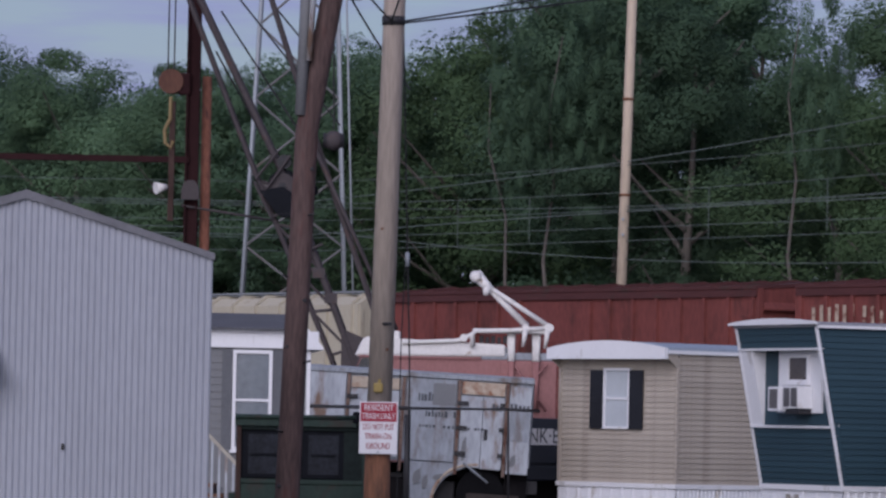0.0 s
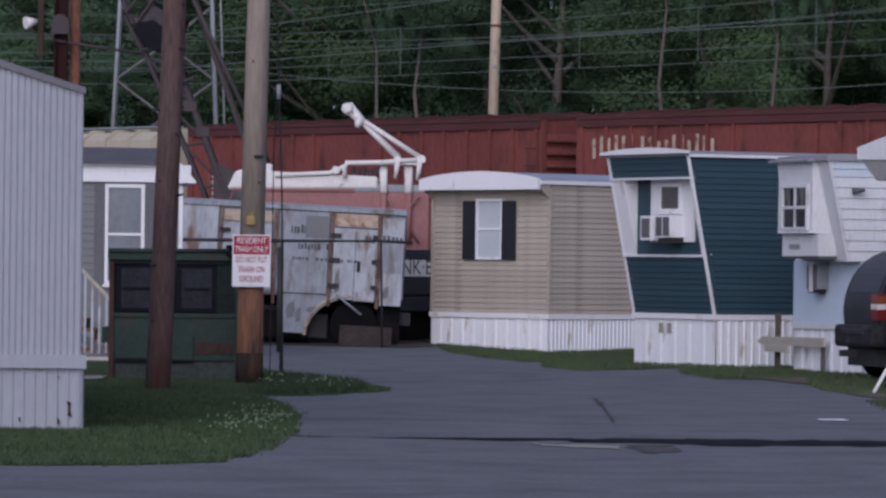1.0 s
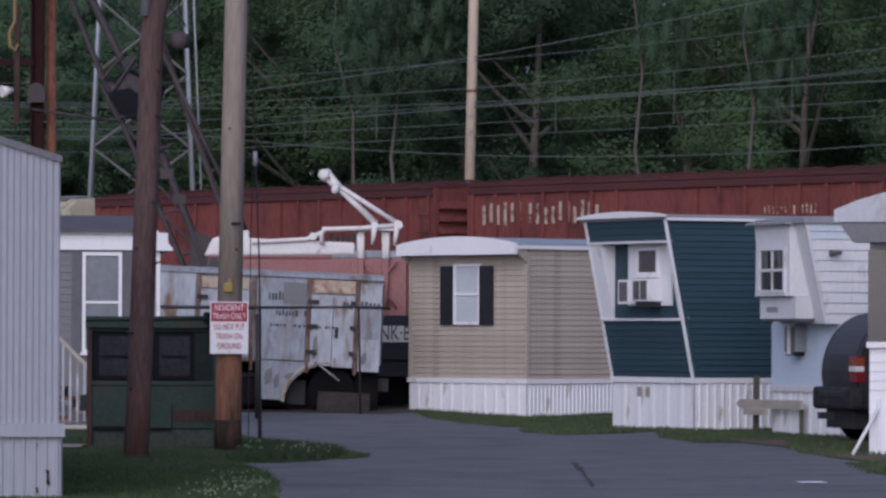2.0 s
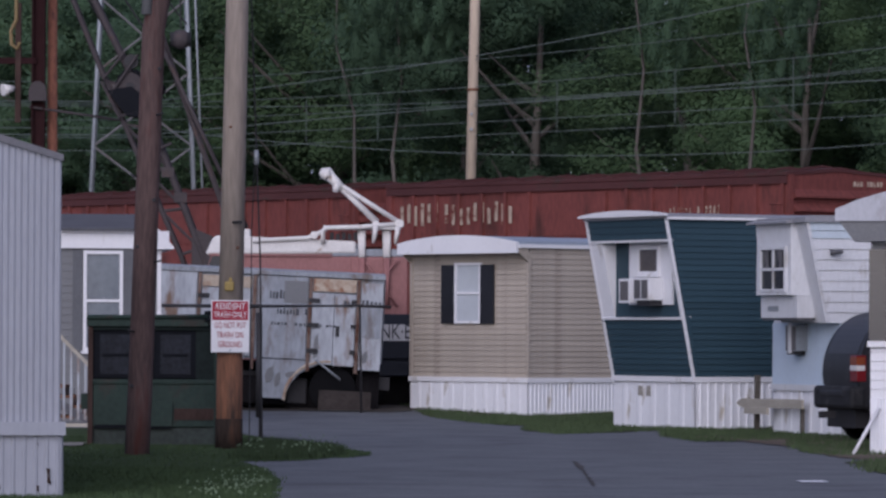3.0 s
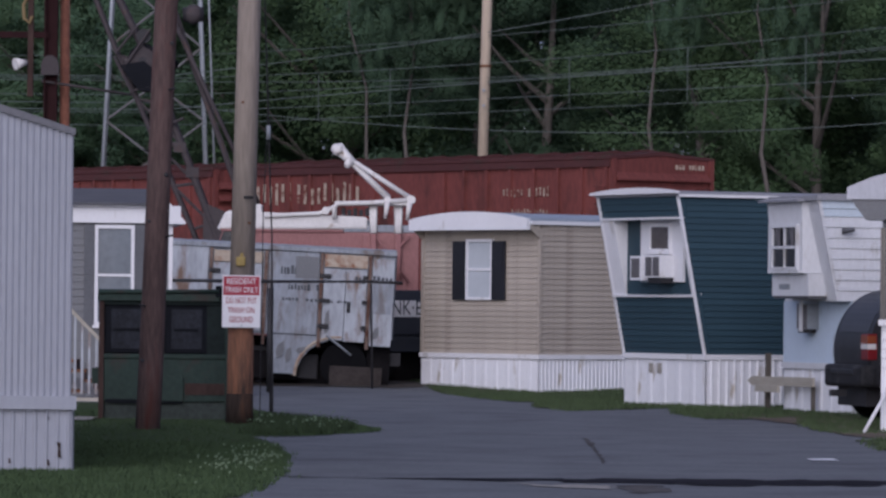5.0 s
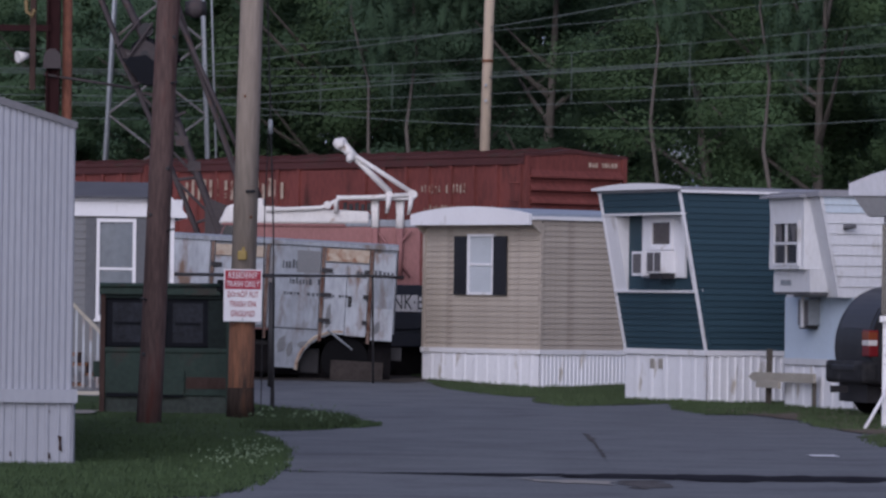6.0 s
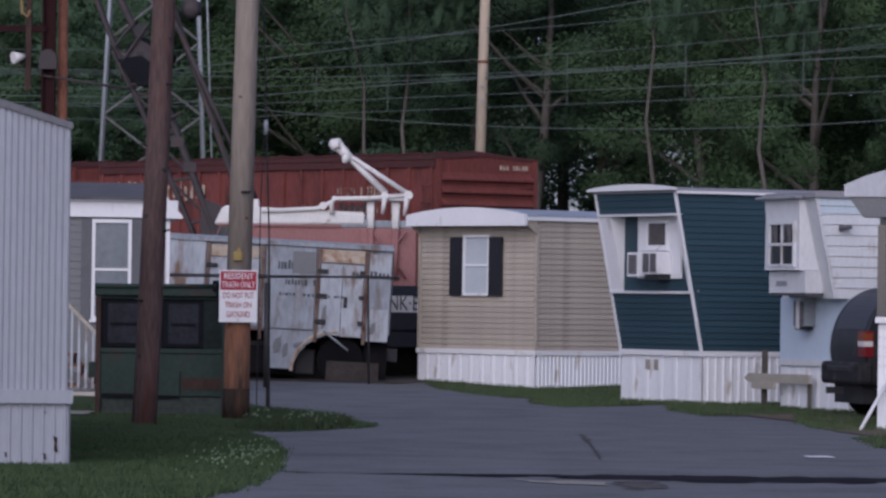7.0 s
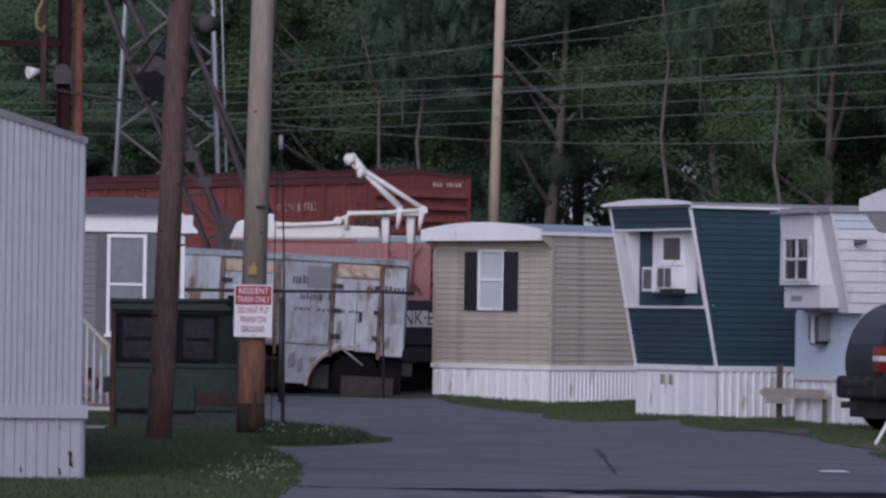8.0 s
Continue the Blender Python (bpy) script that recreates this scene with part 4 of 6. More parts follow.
def blue_trailer():
    t = empty("mobile_home", pose(4.36, 83.5, 0, 0, 0, 26.5), "dark blue lap-sided mobile home with raked front and air conditioner", "mobile home", "mobile homes")
    L, W, T, B, R = 4.2, 2.84, 3.58, 0.885, 0.55     # R: how far the top leans out
    slope = math.degrees(math.atan2(R, T - B))
    bm = bmesh.new()
    prism(bm, [(0.06, B), (L, B), (L, T), (-R + 0.06, T)], "y", 0.03, 0.1)
    part("wall", bm, M_BLUE, t)
    bm = bmesh.new()
    prism(bm, [(0.06, B), (L, B), (L, T), (-R + 0.06, T)], "y", W - 0.1, W)
    part("wall", bm, M_BLUE, t)
    part("back_wall", cube(L - 0.08, L, 0.1, W - 0.1, B, T), M_BLUE, t)
    part("floor_pan", cube(0.05, L - 0.08, 0.1, W - 0.1, B - 0.05, B + 0.04), M_DARK, t)
    # the side boards follow the raked corner
    n = 25
    for i in range(n):
        z0, z1 = B + (T - 0.08 - B) * i / n, B + (T - 0.08 - B) * (i + 1) / n - 0.004
        k0, k1 = -R * (z0 - B) / (T - B) + 0.05, -R * (z1 - B) / (T - B) + 0.05
        bm = bmesh.new()
        vs = [bm.verts.new(p) for p in ((k0, 0.03, z0), (L, 0.03, z0), (L, 0.03, z1), (k1, 0.03, z1), (k0, 0.006, z0), (L, 0.006, z0), (L, 0.022, z1), (k1, 0.022, z1))]
        for q in ((4, 5, 6, 7), (0, 1, 5, 4), (2, 3, 7, 6), (3, 0, 4, 7), (1, 2, 6, 5)):
            bm.faces.new([vs[k] for k in q])
        part("siding_board", bm, M_BLUE, t)
    end = pose(0.0, W, B, 0, 0, -90) @ pose(0, 0, 0, slope, 0, 0)      # x from the far corner to the near one, z up the rake
    H = math.hypot(R, T - B)
    lo, hi = 1.02, 2.355
    courses(t, M_BLUE, 0.03, W - 0.03, 0.0, lo, end @ pose(0, 0.03, 0), name="front_board")
    courses(t, M_BLUE, 0.03, W - 0.03, hi, H - 0.04, end @ pose(0, 0.03, 0), name="front_board")
    for z0, z1 in ((0.0, lo), (hi, H - 0.02)):
        f = part("front_wall", cube(0.0, W, 0.03, 0.12, z0, z1), M_BLUE, t)
        f.matrix_basis = end
    # the upright window niche
    zn0, zn1 = B + lo * math.cos(radians(slope)), B + hi * math.cos(radians(slope))
    nx = 0.02 - R * (zn0 - B) / (T - B)
    part("niche_back", cube(nx, nx + 0.05, 0.05, 2.46, zn0 - 0.05, zn1 + 0.05), M_BLUE, t)
    for y0, y1 in ((0.04, 0.1), (2.4, W - 0.02)):
        bm = bmesh.new()
        prism(bm, [(nx + 0.12, zn0), (nx - 0.02, zn0), (nx - 0.02 - R * (zn1 - zn0) / (T - B), zn1), (nx + 0.12, zn1)], "y", y0, y1)
        part("niche_cheek", bm, M_WHITE, t)
    nx -= 0.1
    part("window_board", cube(nx + 0.06, nx + 0.1, 0.36, 1.86, 2.1, zn1), M_WHITE, t)
    window(t, pose(nx + 0.06, 1.5, 2.62, 0, 0, -90), 0.74, 0.46, pane=M_GLASSBROWN, cols=1, rows=1, frame_w=0.045)
    window(t, pose(nx + 0.06, 1.5, 2.16, 0, 0, -90), 0.74, 0.4, pane=M_GLASSBROWN, cols=1, rows=1, frame_w=0.045)
    sill = part("niche_sill", cube(0.0, W - 0.01, -0.03, 0.14, lo - 0.035, lo), M_WHITE, t)
    sill.matrix_basis = end
    head = part("niche_head", cube(0.0, W - 0.02, -0.025, 0.1, hi - 0.035, hi), M_WHITE, t)
    head.matrix_basis = end
    for x in (-0.02, W - 0.045):
        c = part("corner_trim", cube(x, x + 0.05, -0.012, 0.03, 0.0, H), M_WHITE, t)
        c.matrix_basis = end
    # the air conditioner, its accordion side panels framed in white
    ac = part("air_conditioner", cube(nx - 0.22, nx + 0.06, 0.66, 1.2, 2.17, 2.55, 0.012), M_WHITE, t, "weathered white window air conditioner")
    for y0, y1 in ((0.7, 0.91), (0.95, 1.16)):
        part("grille", cube(nx - 0.228, nx - 0.218, y0, y1, 2.2, 2.52), M_GRILLE, ac)
        for k in range(6):
            part("grille_slot", cube(nx - 0.234, nx - 0.226, y0 + 0.01, y1 - 0.01, 2.225 + k * 0.05, 2.24 + k * 0.05), M_ROOF, ac)
    part("side_panel", cube(nx - 0.235, nx + 0.06, 1.3, 1.325, 2.13, 2.54), M_WHITE, ac)
    part("open_shutter", cube(nx - 0.225, nx - 0.2, 1.325, 1.7, 2.13, 2.54), M_WHITE, ac, "hinged white side panel")
    part("open_shutter_pane", cube(nx - 0.232, nx - 0.222, 1.37, 1.655, 2.17, 2.5), M_GRILLE, ac)
    part("bracket", cube(nx - 0.18, nx + 0.06, 0.7, 1.15, 2.08, 2.165), M_DARK, ac)
    bm = bmesh.new()
    prism(bm, [(W - y, z) for y, z in arch(W, 0.05, T - 0.04, 0.06, lip=0.06)], "x", -R - 0.02, L)
    part("roof", bm, M_ROOFGREY, t)
    bm = bmesh.new()
    prism(bm, [(W - y, z - 0.0) for y, z in arch(W, 0.1, T + 0.005, 0.075, lip=0.035)], "x", -R - 0.1, -R - 0.02)
    part("roof_edge", bm, M_WHITE, t)
    part("eave_trim", cube(-R + 0.0, L, -0.06, 0.03, T - 0.055, T - 0.01), M_WHITE, t)
    part("skirt_rail", cube(-0.03, L, -0.03, 0.05, B - 0.09, B), M_WHITE, t)
    part("skirt_rail", cube(-0.03, 0.05, 0.05, W, B - 0.09, B), M_WHITE, t)
    part("skirting", ribbed(0.02, L, -0.2, B - 0.09, 0.15, 0.02), M_SKIRT, t)
    s = part("skirting", ribbed(0, W, -0.2, B - 0.09, 0.5, 0.012), M_SKIRT, t)
    s.matrix_basis = pose(0.02, W, 0, 0, 0, -90)
    for y in (1.5, 1.8):
        part("skirt_vent", cube(0.0, 0.012, y, y + 0.14, 0.55, 0.72), M_CONCRETE, t)
    return t


def pale_trailer():
    t = empty("mobile_home", pose(6.42, 78.6, 0, 0, 0, 19), "white and pale blue mobile home with a projecting box window", "mobile home", "mobile homes")
    L, W, T, B, R, K = 6.5, 2.76, 3.43, 0.8, 0.59, 1.79      # above K the body leans out by R, under it the front is upright
    lean = (R - 0.24) / (T - K)

    def rake(z):
        return -0.24 - lean * (z - K) if z >= K else 0.0
    bm = bmesh.new()
    prism(bm, [(0.03, B), (L, B), (L, T), (0.03, T)], "y", 0.03, W)
    part("wall", bm, M_CHALK, t)
    bm = bmesh.new()
    prism(bm, [(0.03, K), (0.03, T), (rake(T) + 0.03, T), (-0.21, K)], "y", 0.03, 1.9)
    part("raked_front", bm, M_CHALK, t)
    for k, m, z0, z1 in [(i, M_CHALK, K + 0.167 * i, K + 0.167 * (i + 1) - 0.006) for i in range(8)] + [(8, M_ROOFPALE, 3.126, 3.25), (9, M_ROOFPALE, 3.254, T - 0.04), (10, M_LBLUE, B, K - 0.006)]:
        k0, k1 = rake(z0) + 0.02, rake(z1) + 0.02
        bm = bmesh.new()
        vs = [bm.verts.new(p) for p in ((k0, 0.03, z0), (L, 0.03, z0), (L, 0.03, z1), (k1, 0.03, z1), (k0, 0.0, z0), (L, 0.0, z0), (L, 0.02, z1), (k1, 0.02, z1))]
        for q in ((4, 5, 6, 7), (0, 1, 5, 4), (2, 3, 7, 6), (3, 0, 4, 7), (1, 2, 6, 5)):
            bm.faces.new([vs[i] for i in q])
        part("siding_board", bm, m, t)
    end = pose(rake(K), W, K, 0, 0, -90) @ pose(0, 0, 0, math.degrees(math.atan(lean)), 0, 0)
    part("corner_trim", cube(W - 0.05, W + 0.01, -0.015, 0.04, 0, 1.66), M_CHALK, t).matrix_basis = end
    part("lower_panel", cube(0.0, 0.03, 0.04, W - 0.01, B, K), M_LBLUE, t, "pale blue painted panel")
    # box window on the front: the head flares out, the casement stands above a shallower box
    b0, b1 = 0.56, 1.96
    bm = bmesh.new()
    prism(bm, [(-0.1, 1.87), (-0.55, 1.87), (-0.55, 2.225), (-0.1, 2.225)], "y", b0 - 0.1, b1 - 0.03)
    bay = part("box_window", bm, M_CHALK, t)
    bm = bmesh.new()
    rings = [[bm.verts.new(p) for p in ((-0.1, b0 - 0.12, z), (-0.62, b0, z), (-0.62, y1, z), (-0.1, y1, z))] for z, y1 in ((2.23, b1), (3.1, b1 - 0.02), (3.38, b1 + 0.04))]
    for a, b in zip(rings, rings[1:]):
        for i in range(4):
            bm.faces.new((a[i], a[(i + 1) % 4], b[(i + 1) % 4], b[i]))
    bm.faces.new(rings[0])
    bm.faces.new(rings[-1])
    part("bay_front", bm, M_CHALK, bay)
    window(bay, pose(-0.625, 1.72, 2.285, 0, 0, -90), 1.05, 0.72, pane=M_GLASSD, cols=2, rows=2, frame_w=0.045, name="casement", material=M_CHALK, sill=False)
    for y in (0.82, 1.38):
        part("curtain", prism(bmesh.new(), [(y, 2.98), (y + 0.22, 2.98), (y + 0.12, 2.72), (y + 0.14, 2.66), (y, 2.66)], "x", -0.652, -0.648), M_GRILLE, bay, "drooping grey curtain")
    part("casement_sill", cube(-0.67, -0.62, 0.6, 1.8, 2.235, 2.275), M_CHALK, bay)
    part("bay_roof", prism(bmesh.new(), [(-0.74, 3.37), (-0.74, 3.4), (-0.3, 3.5), (0.1, 3.5), (0.1, 3.37)], "y", b0 - 0.1, b1 + 0.16), M_ROOFGREY, bay)
    # thin dark slab painting the shadow below the bay
    part("bay_underside", cube(-0.53, -0.1, b0 - 0.08, b1 - 0.05, 1.83, 1.868), M_ROOF, bay)
    part("plaque", cube(-0.562, -0.55, 1.2, 1.62, 1.98, 2.06), M_GALV, bay)
    ac = part("small_window", cube(-0.2, 0.01, 1.3, 1.74, 1.34, 1.76), M_GALV, t, "small louvred vent window")
    for y in (1.32, 1.56):
        part("slot", cube(-0.207, -0.195, y, y + 0.16, 1.35, 1.73), M_GRILLE, ac)
    part("centre_bar", cube(-0.24, -0.2, 1.48, 1.56, 1.3, 1.8), M_CHALK, ac)
    part("bracket", cube(-0.2, 0.0, 1.4, 1.68, 1.28, 1.34), M_DARK, ac)
    bm = bmesh.new()
    prism(bm, [(W - y, z) for y, z in arch(W, 0.04, T - 0.05, 0.04, lip=0.06)], "x", -0.04, L)
    part("roof", bm, M_ROOFGREY, t)
    part("roof_lip", cube(-R - 0.04, -0.04, -0.04, 1.95, T - 0.05, T + 0.03), M_ROOFGREY, t)
    part("skirt_rail", cube(-0.03, 0.06, 0.03, W, B - 0.1, B), M_CHALK, t)
    part("skirt_rail", cube(-0.03, L, -0.03, 0.03, B - 0.1, B), M_CHALK, t)
    s = part("skirting", ribbed(0, W, -0.1, B - 0.1, 0.4, 0.015), M_SKIRT, t)
    s.matrix_basis = pose(0.02, W, 0, 0, 0, -90)
    part("skirting", ribbed(0.02, L, -0.1, B - 0.1, 0.16, 0.02), M_SKIRT, t)
    part("porch_lamp", rod((-0.2, -0.05, 2.9), (-0.02, -0.14, 2.92), 0.05, 0.03, 10), M_ROOF, t)
    return t


def white_trailer():
    """The near one: its gabled end faces the lane."""
    t = empty("mobile_home", pose(-7.2, 47.39, 0, 0, 0, 8), "white ribbed metal mobile home with a low gable end", "mobile home", "mobile homes")
    W, L, E, P = 3.66, 14.0, 3.3, 3.86
    bm = bmesh.new()
    prism(bm, [(0.02, 0.6), (W - 0.02, 0.6), (W - 0.02, E), (W / 2, P), (0.02, E)], "y", 0.03, L)
    part("wall", bm, M_LILAC, t)
    n = 58
    for i in range(n):
        x0, x1 = 0.02 + (W - 0.04) * i / n, 0.02 + (W - 0.04) * (i + 1) / n
        z0, z1 = (P - abs(x - W / 2) * (P - E) / (W / 2) - 0.02 for x in (x0, x1))
        bm = bmesh.new()
        w = x1 - x0
        prof = [(x0, 0.014), (x0 + 0.3 * w, 0.012), (x0 + 0.46 * w, 0.002), (x0 + 0.62 * w, 0.0), (x0 + 0.84 * w, 0.003), (x1, 0.014)]
        lo = [bm.verts.new((x, y, 0.6)) for x, y in prof]
        hi = [bm.verts.new((x, y, z0 + (z1 - z0) * (x - x0) / w)) for x, y in prof]
        for k in range(5):
            bm.faces.new((lo[k], lo[k + 1], hi[k + 1], hi[k]))
        part("wall_rib_panel", bm, M_LILAC, t)
    bm = bmesh.new()
    prism(bm, [(-0.01, E - 0.06), (W / 2, P - 0.07), (W - 0.005, E - 0.06), (W - 0.005, E + 0.005), (W / 2, P + 0.015), (-0.01, E + 0.005)], "y", -0.035, L)
    part("roof", bm, M_ROOFDK, t)
    part("skirt_rail", cube(-0.03, W + 0.03, -0.06, 0.03, 0.6, 0.73), M_LILAC, t)
    part("skirting", ribbed(0, W, -0.05, 0.6, 0.107, 0.012), M_LILAC, t)
    sk = part("skirting", ribbed(0, L, -0.05, 0.6, 0.17, 0.02), M_LILAC, t)
    sk.matrix_basis = pose(W, 0, 0, 0, 0, 90)
    for x, z, w, h in ((0.155, 0.13, 0.05, 0.16), (0.25, 0.06, 0.035, 0.06), (0.62, 0.08, 0.03, 0.05), (0.24, 0.5, 0.012, 0.03)):
        part("rust_spot", prism(bmesh.new(), [(W - x, z + h), (W - x + w * 0.8, z + h * 0.9), (W - x + w * 0.7, z + h * 0.5), (W - x + w, z), (W - x + w * 0.2, z + h * 0.1), (W - x + w * 0.3, z + h * 0.6)], "y", -0.022, -0.011), M_RUSTDK, t)
    part("rust_spot", cube(2.22, 2.25, -0.018, -0.01, 1.38, 1.44), M_DARK, t)
    window(t, pose(0.65, 0, 1.5), 0.9, 0.7, pane=M_GLASSD, material=M_DARK, sill=False)
    part("window_awning", prism(bmesh.new(), [(-0.3, 2.05), (0.0, 2.36), (0.0, 2.3), (-0.28, 2.02)], "x", 0.62, 1.6), M_DARK, t)
    return t


def grey_trailer():
    t = empty("mobile_home", pose(-4.65, 88.0, 0, 0, 0, 6), "grey mobile home with white trim and a shallow dark roof", "mobile home", "mobile homes")
    L, W = 6.5, 3.6
    part("wall", cube(-L, -0.18, 0.03, W, 0.2, 3.38), M_GREYSIDE, t)
    courses(t, M_GREYSIDE, -L, -0.19, 0.6, 3.06, pose(0, 0.03, 0), 0.13)
    part("frieze", cube(-L - 0.05, -0.05, -0.06, 0.03, 3.07, 3.38), M_WHITE, t)
    part("corner_board", cube(-0.255, -0.185, -0.03, 0.05, 0.4, 3.07), M_WHITE, t)
    part("gutter", cube(-L - 0.1, -0.3, -0.13, -0.06, 3.34, 3.42, 0.02), M_WHITE, t)
    bm = bmesh.new()
    prism(bm, [(-0.2, 3.42), (W / 2, 3.72), (W + 0.2, 3.42), (W + 0.2, 3.38), (-0.2, 3.38)], "x", -L - 0.15, -0.3)
    part("roof", bm, M_ROOF, t)
    bm = bmesh.new()
    prism(bm, [(-0.34, 3.47), (-0.28, 3.46), (0.03, 3.1), (0.03, 3.06), (-0.34, 3.06)], "y", -0.18, W)
    part("roof_return", bm, M_WHITE, t)
    window(t, pose(-1.56, 0.0, 1.26), 0.7, 1.77, pane=M_GLASS, frame_w=0.06)
    for x in (-1.745, -0.855):
        part("shutter", cube(x, x + 0.17, -0.025, 0.01, 1.25, 3.04), M_SHUTGREY, t, "dull grey window shutter")
    part("skirting", ribbed(-L, -0.18, -0.1, 0.6, 0.2, 0.02), M_GREYSIDE, t)
    return t


def right_trailer():
    t = empty("mobile_home", pose(5.86, 66.8, 0, 0, 0, -9), "white mobile home with a bowed white end awning", "mobile home", "mobile homes")
    W, L = 3.4, 9.0
    part("wall", cube(0.03, W, 0.03, L, 0.3, 3.2), M_WHITE, t)
    courses(t, M_WHITE, 0.0, W, 0.75, 1.5, pose(0, 0.03, 0), 0.13)
    courses(t, M_WHITE, 0.0, W, 2.3, 2.95, pose(0, 0.03, 0), 0.13)
    part("window_band", cube(-0.02, W - 0.2, -0.02, 0.03, 1.5, 2.75), M_GLASSD, t, "dark glazed front window")
    part("window_frame", cube(-0.04, W, -0.05, 0.0, 1.44, 1.52), M_WHITE, t)
    bm = bmesh.new()
    prism(bm, arch(W, 0.43, 3.12, 0.42), "y", -0.65, -0.58)
    part("end_board", bm, M_CHALKGREY, t, "bowed greyish white end board")
    bm = bmesh.new()
    prism(bm, [(-0.38, 3.12), (W + 0.38, 3.12), (W + 0.2, 2.85), (-0.18, 2.85)], "y", -0.62, 0.03)
    part("awning", bm, M_GREYSIDE, t)
    bm = bmesh.new()
    prism(bm, arch(W, 0.1, 3.1, 0.22), "y", -0.58, L)
    part("roof", bm, M_ROOFGREY, t)
    part("skirting", ribbed(0.0, W, -0.05, 0.75, 0.16, 0.02), M_SKIRT, t)
    part("prop", rod((-0.2, -0.4, 0.0), (0.12, -0.02, 0.62), 0.025), M_WHITE, t)
    return t


for build in (tan_trailer, blue_trailer, pale_trailer, white_trailer, grey_trailer, right_trailer):
    build()

# ---- poles, sign, dumpster ----
def dark_pole():
    t = empty("utility_pole", pose(-3.85, 64.3, 0), "dark creosoted leaning wooden utility pole", "utility pole")
    pts = [(0, 0, -0.4, 0.165), (0.05, 0, 0.75, 0.162), (0.2, 0, 5.5, 0.15), (0.55, 0, 7.6, 0.145), (0.78, 0, 9.2, 0.14)]
    part("shaft", loft(bmesh.new(), [p[:3] for p in pts], [p[3] for p in pts], 14), M_POLE_DARK, t)
    for z, dx, k in ((0.9, -0.08, 0.035), (2.7, -0.09, 0.03), (3.3, 0.09, 0.035), (5.0, 0.08, 0.03)):
        part("knot", rod((0.04 * z + dx, -0.1, z), (0.04 * z + dx, -0.145, z), k, k * 0.6, 10), M_DARK, t)
    for dx, z in ((-0.12, 1.6), (0.14, 2.5), (-0.1, 3.6), (0.15, 4.4)):
        part("step_bolt", rod((0.1 + dx, -0.12, z), (0.1 + dx * 1.6, -0.2, z + 0.02), 0.014), M_DARK, t)
    part("riser_pipe", rod((0.12, -0.1, 5.7), (0.2, -0.1, 8.6), 0.075, n=10), M_GREYSIDE, t)
    part("riser_pipe", rod((0.22, -0.2, 6.4), (0.33, -0.2, 8.6), 0.04, n=8), M_GREYPALE, t)
    part("bracket", rod((0.3, -0.2, 7.45), (0.85, -0.2, 7.4), 0.045), M_DARK, t)
    part("insulator", rod((0.8, -0.2, 7.2), (0.8, -0.2, 7.45), 0.09, 0.06, 10), M_DARK, t)
    part("insulator", rod((0.26, -0.2, 7.25), (0.26, -0.2, 7.45), 0.07, 0.05, 10), M_DARK, t)


def sign_pole():
    t = empty("utility_pole", pose(-2.80, 68.0, 0), "weathered pale wooden utility pole, dark at its foot", "utility pole")
    part("shaft", loft(bmesh.new(), [(0.008, 0, 1.4), (0.11, 0, 7.6), (0.13, 0, 9.5)], [0.172, 0.148, 0.14], 16), M_POLE, t)
    for z, dx, k in ((2.75, 0.07, 0.022), (4.4, -0.06, 0.02)):
        part("knot", rod((0.016 * z + dx, -0.155, z), (0.016 * z + dx, -0.17, z), k, k * 0.6, 10), M_POLE_LOW, t)
    part("foot", rod((0, 0, -0.4), (0.008, 0, 1.4), 0.186, 0.174, 16), M_POLE_LOW, t, "brown stained pole foot")
    part("collar", rod((0.0, 0, -0.05), (0.0, 0, 0.42), 0.19, 0.187, 16), M_POLE_BASE, t, "tarred dark base")
    part("bolt", rod((0.05, -0.16, 3.1), (0.16, -0.3, 3.1), 0.02), M_DARK, t)
    part("guy_clamp", rod((0.1, -0.02, 7.2), (0.1, -0.02, 7.32), 0.16, n=14), M_DARK, t)
    part("meter_tag", cube(-0.06, 0.07, -0.23, -0.17, 2.16, 2.29, 0.02), M_YELLOW, t, "small yellow tag box")
    part("meter_tag_top", cube(0.0, 0.04, -0.21, -0.17, 2.29, 2.34), M_YELLOW, t)
    s = empty("trash_sign", pose(-2.78, 67.78, 1.325, 0, 0, 4), "white and red metal sign about resident trash, fixed on a pole", "sign")
    part("plate", cube(-0.26, 0.26, 0.0, 0.012, 0, 0.71, 0.003), M_SIGNW, s)
    part("header", cube(-0.245, 0.245, -0.006, 0.0, 0.44, 0.695), M_SIGNR, s, "red header panel")
    for body, z, w, m in (("RESIDENT", 0.625, 0.40, M_SIGNW), ("TRASH ONLY", 0.51, 0.45, M_SIGNW), ("DO NOT PUT", 0.365, 0.42, M_SIGNR), ("TRASH ON", 0.235, 0.36, M_SIGNR), ("GROUND", 0.105, 0.32, M_SIGNR)):
        text_part("lettering", body, 0.115, m, s, pose(0, -0.009, z, *UP), w)
    for z in (0.03, 0.68):
        part("bolt", rod((0, -0.012, z), (0, 0.05, z), 0.012), M_GALV, s)


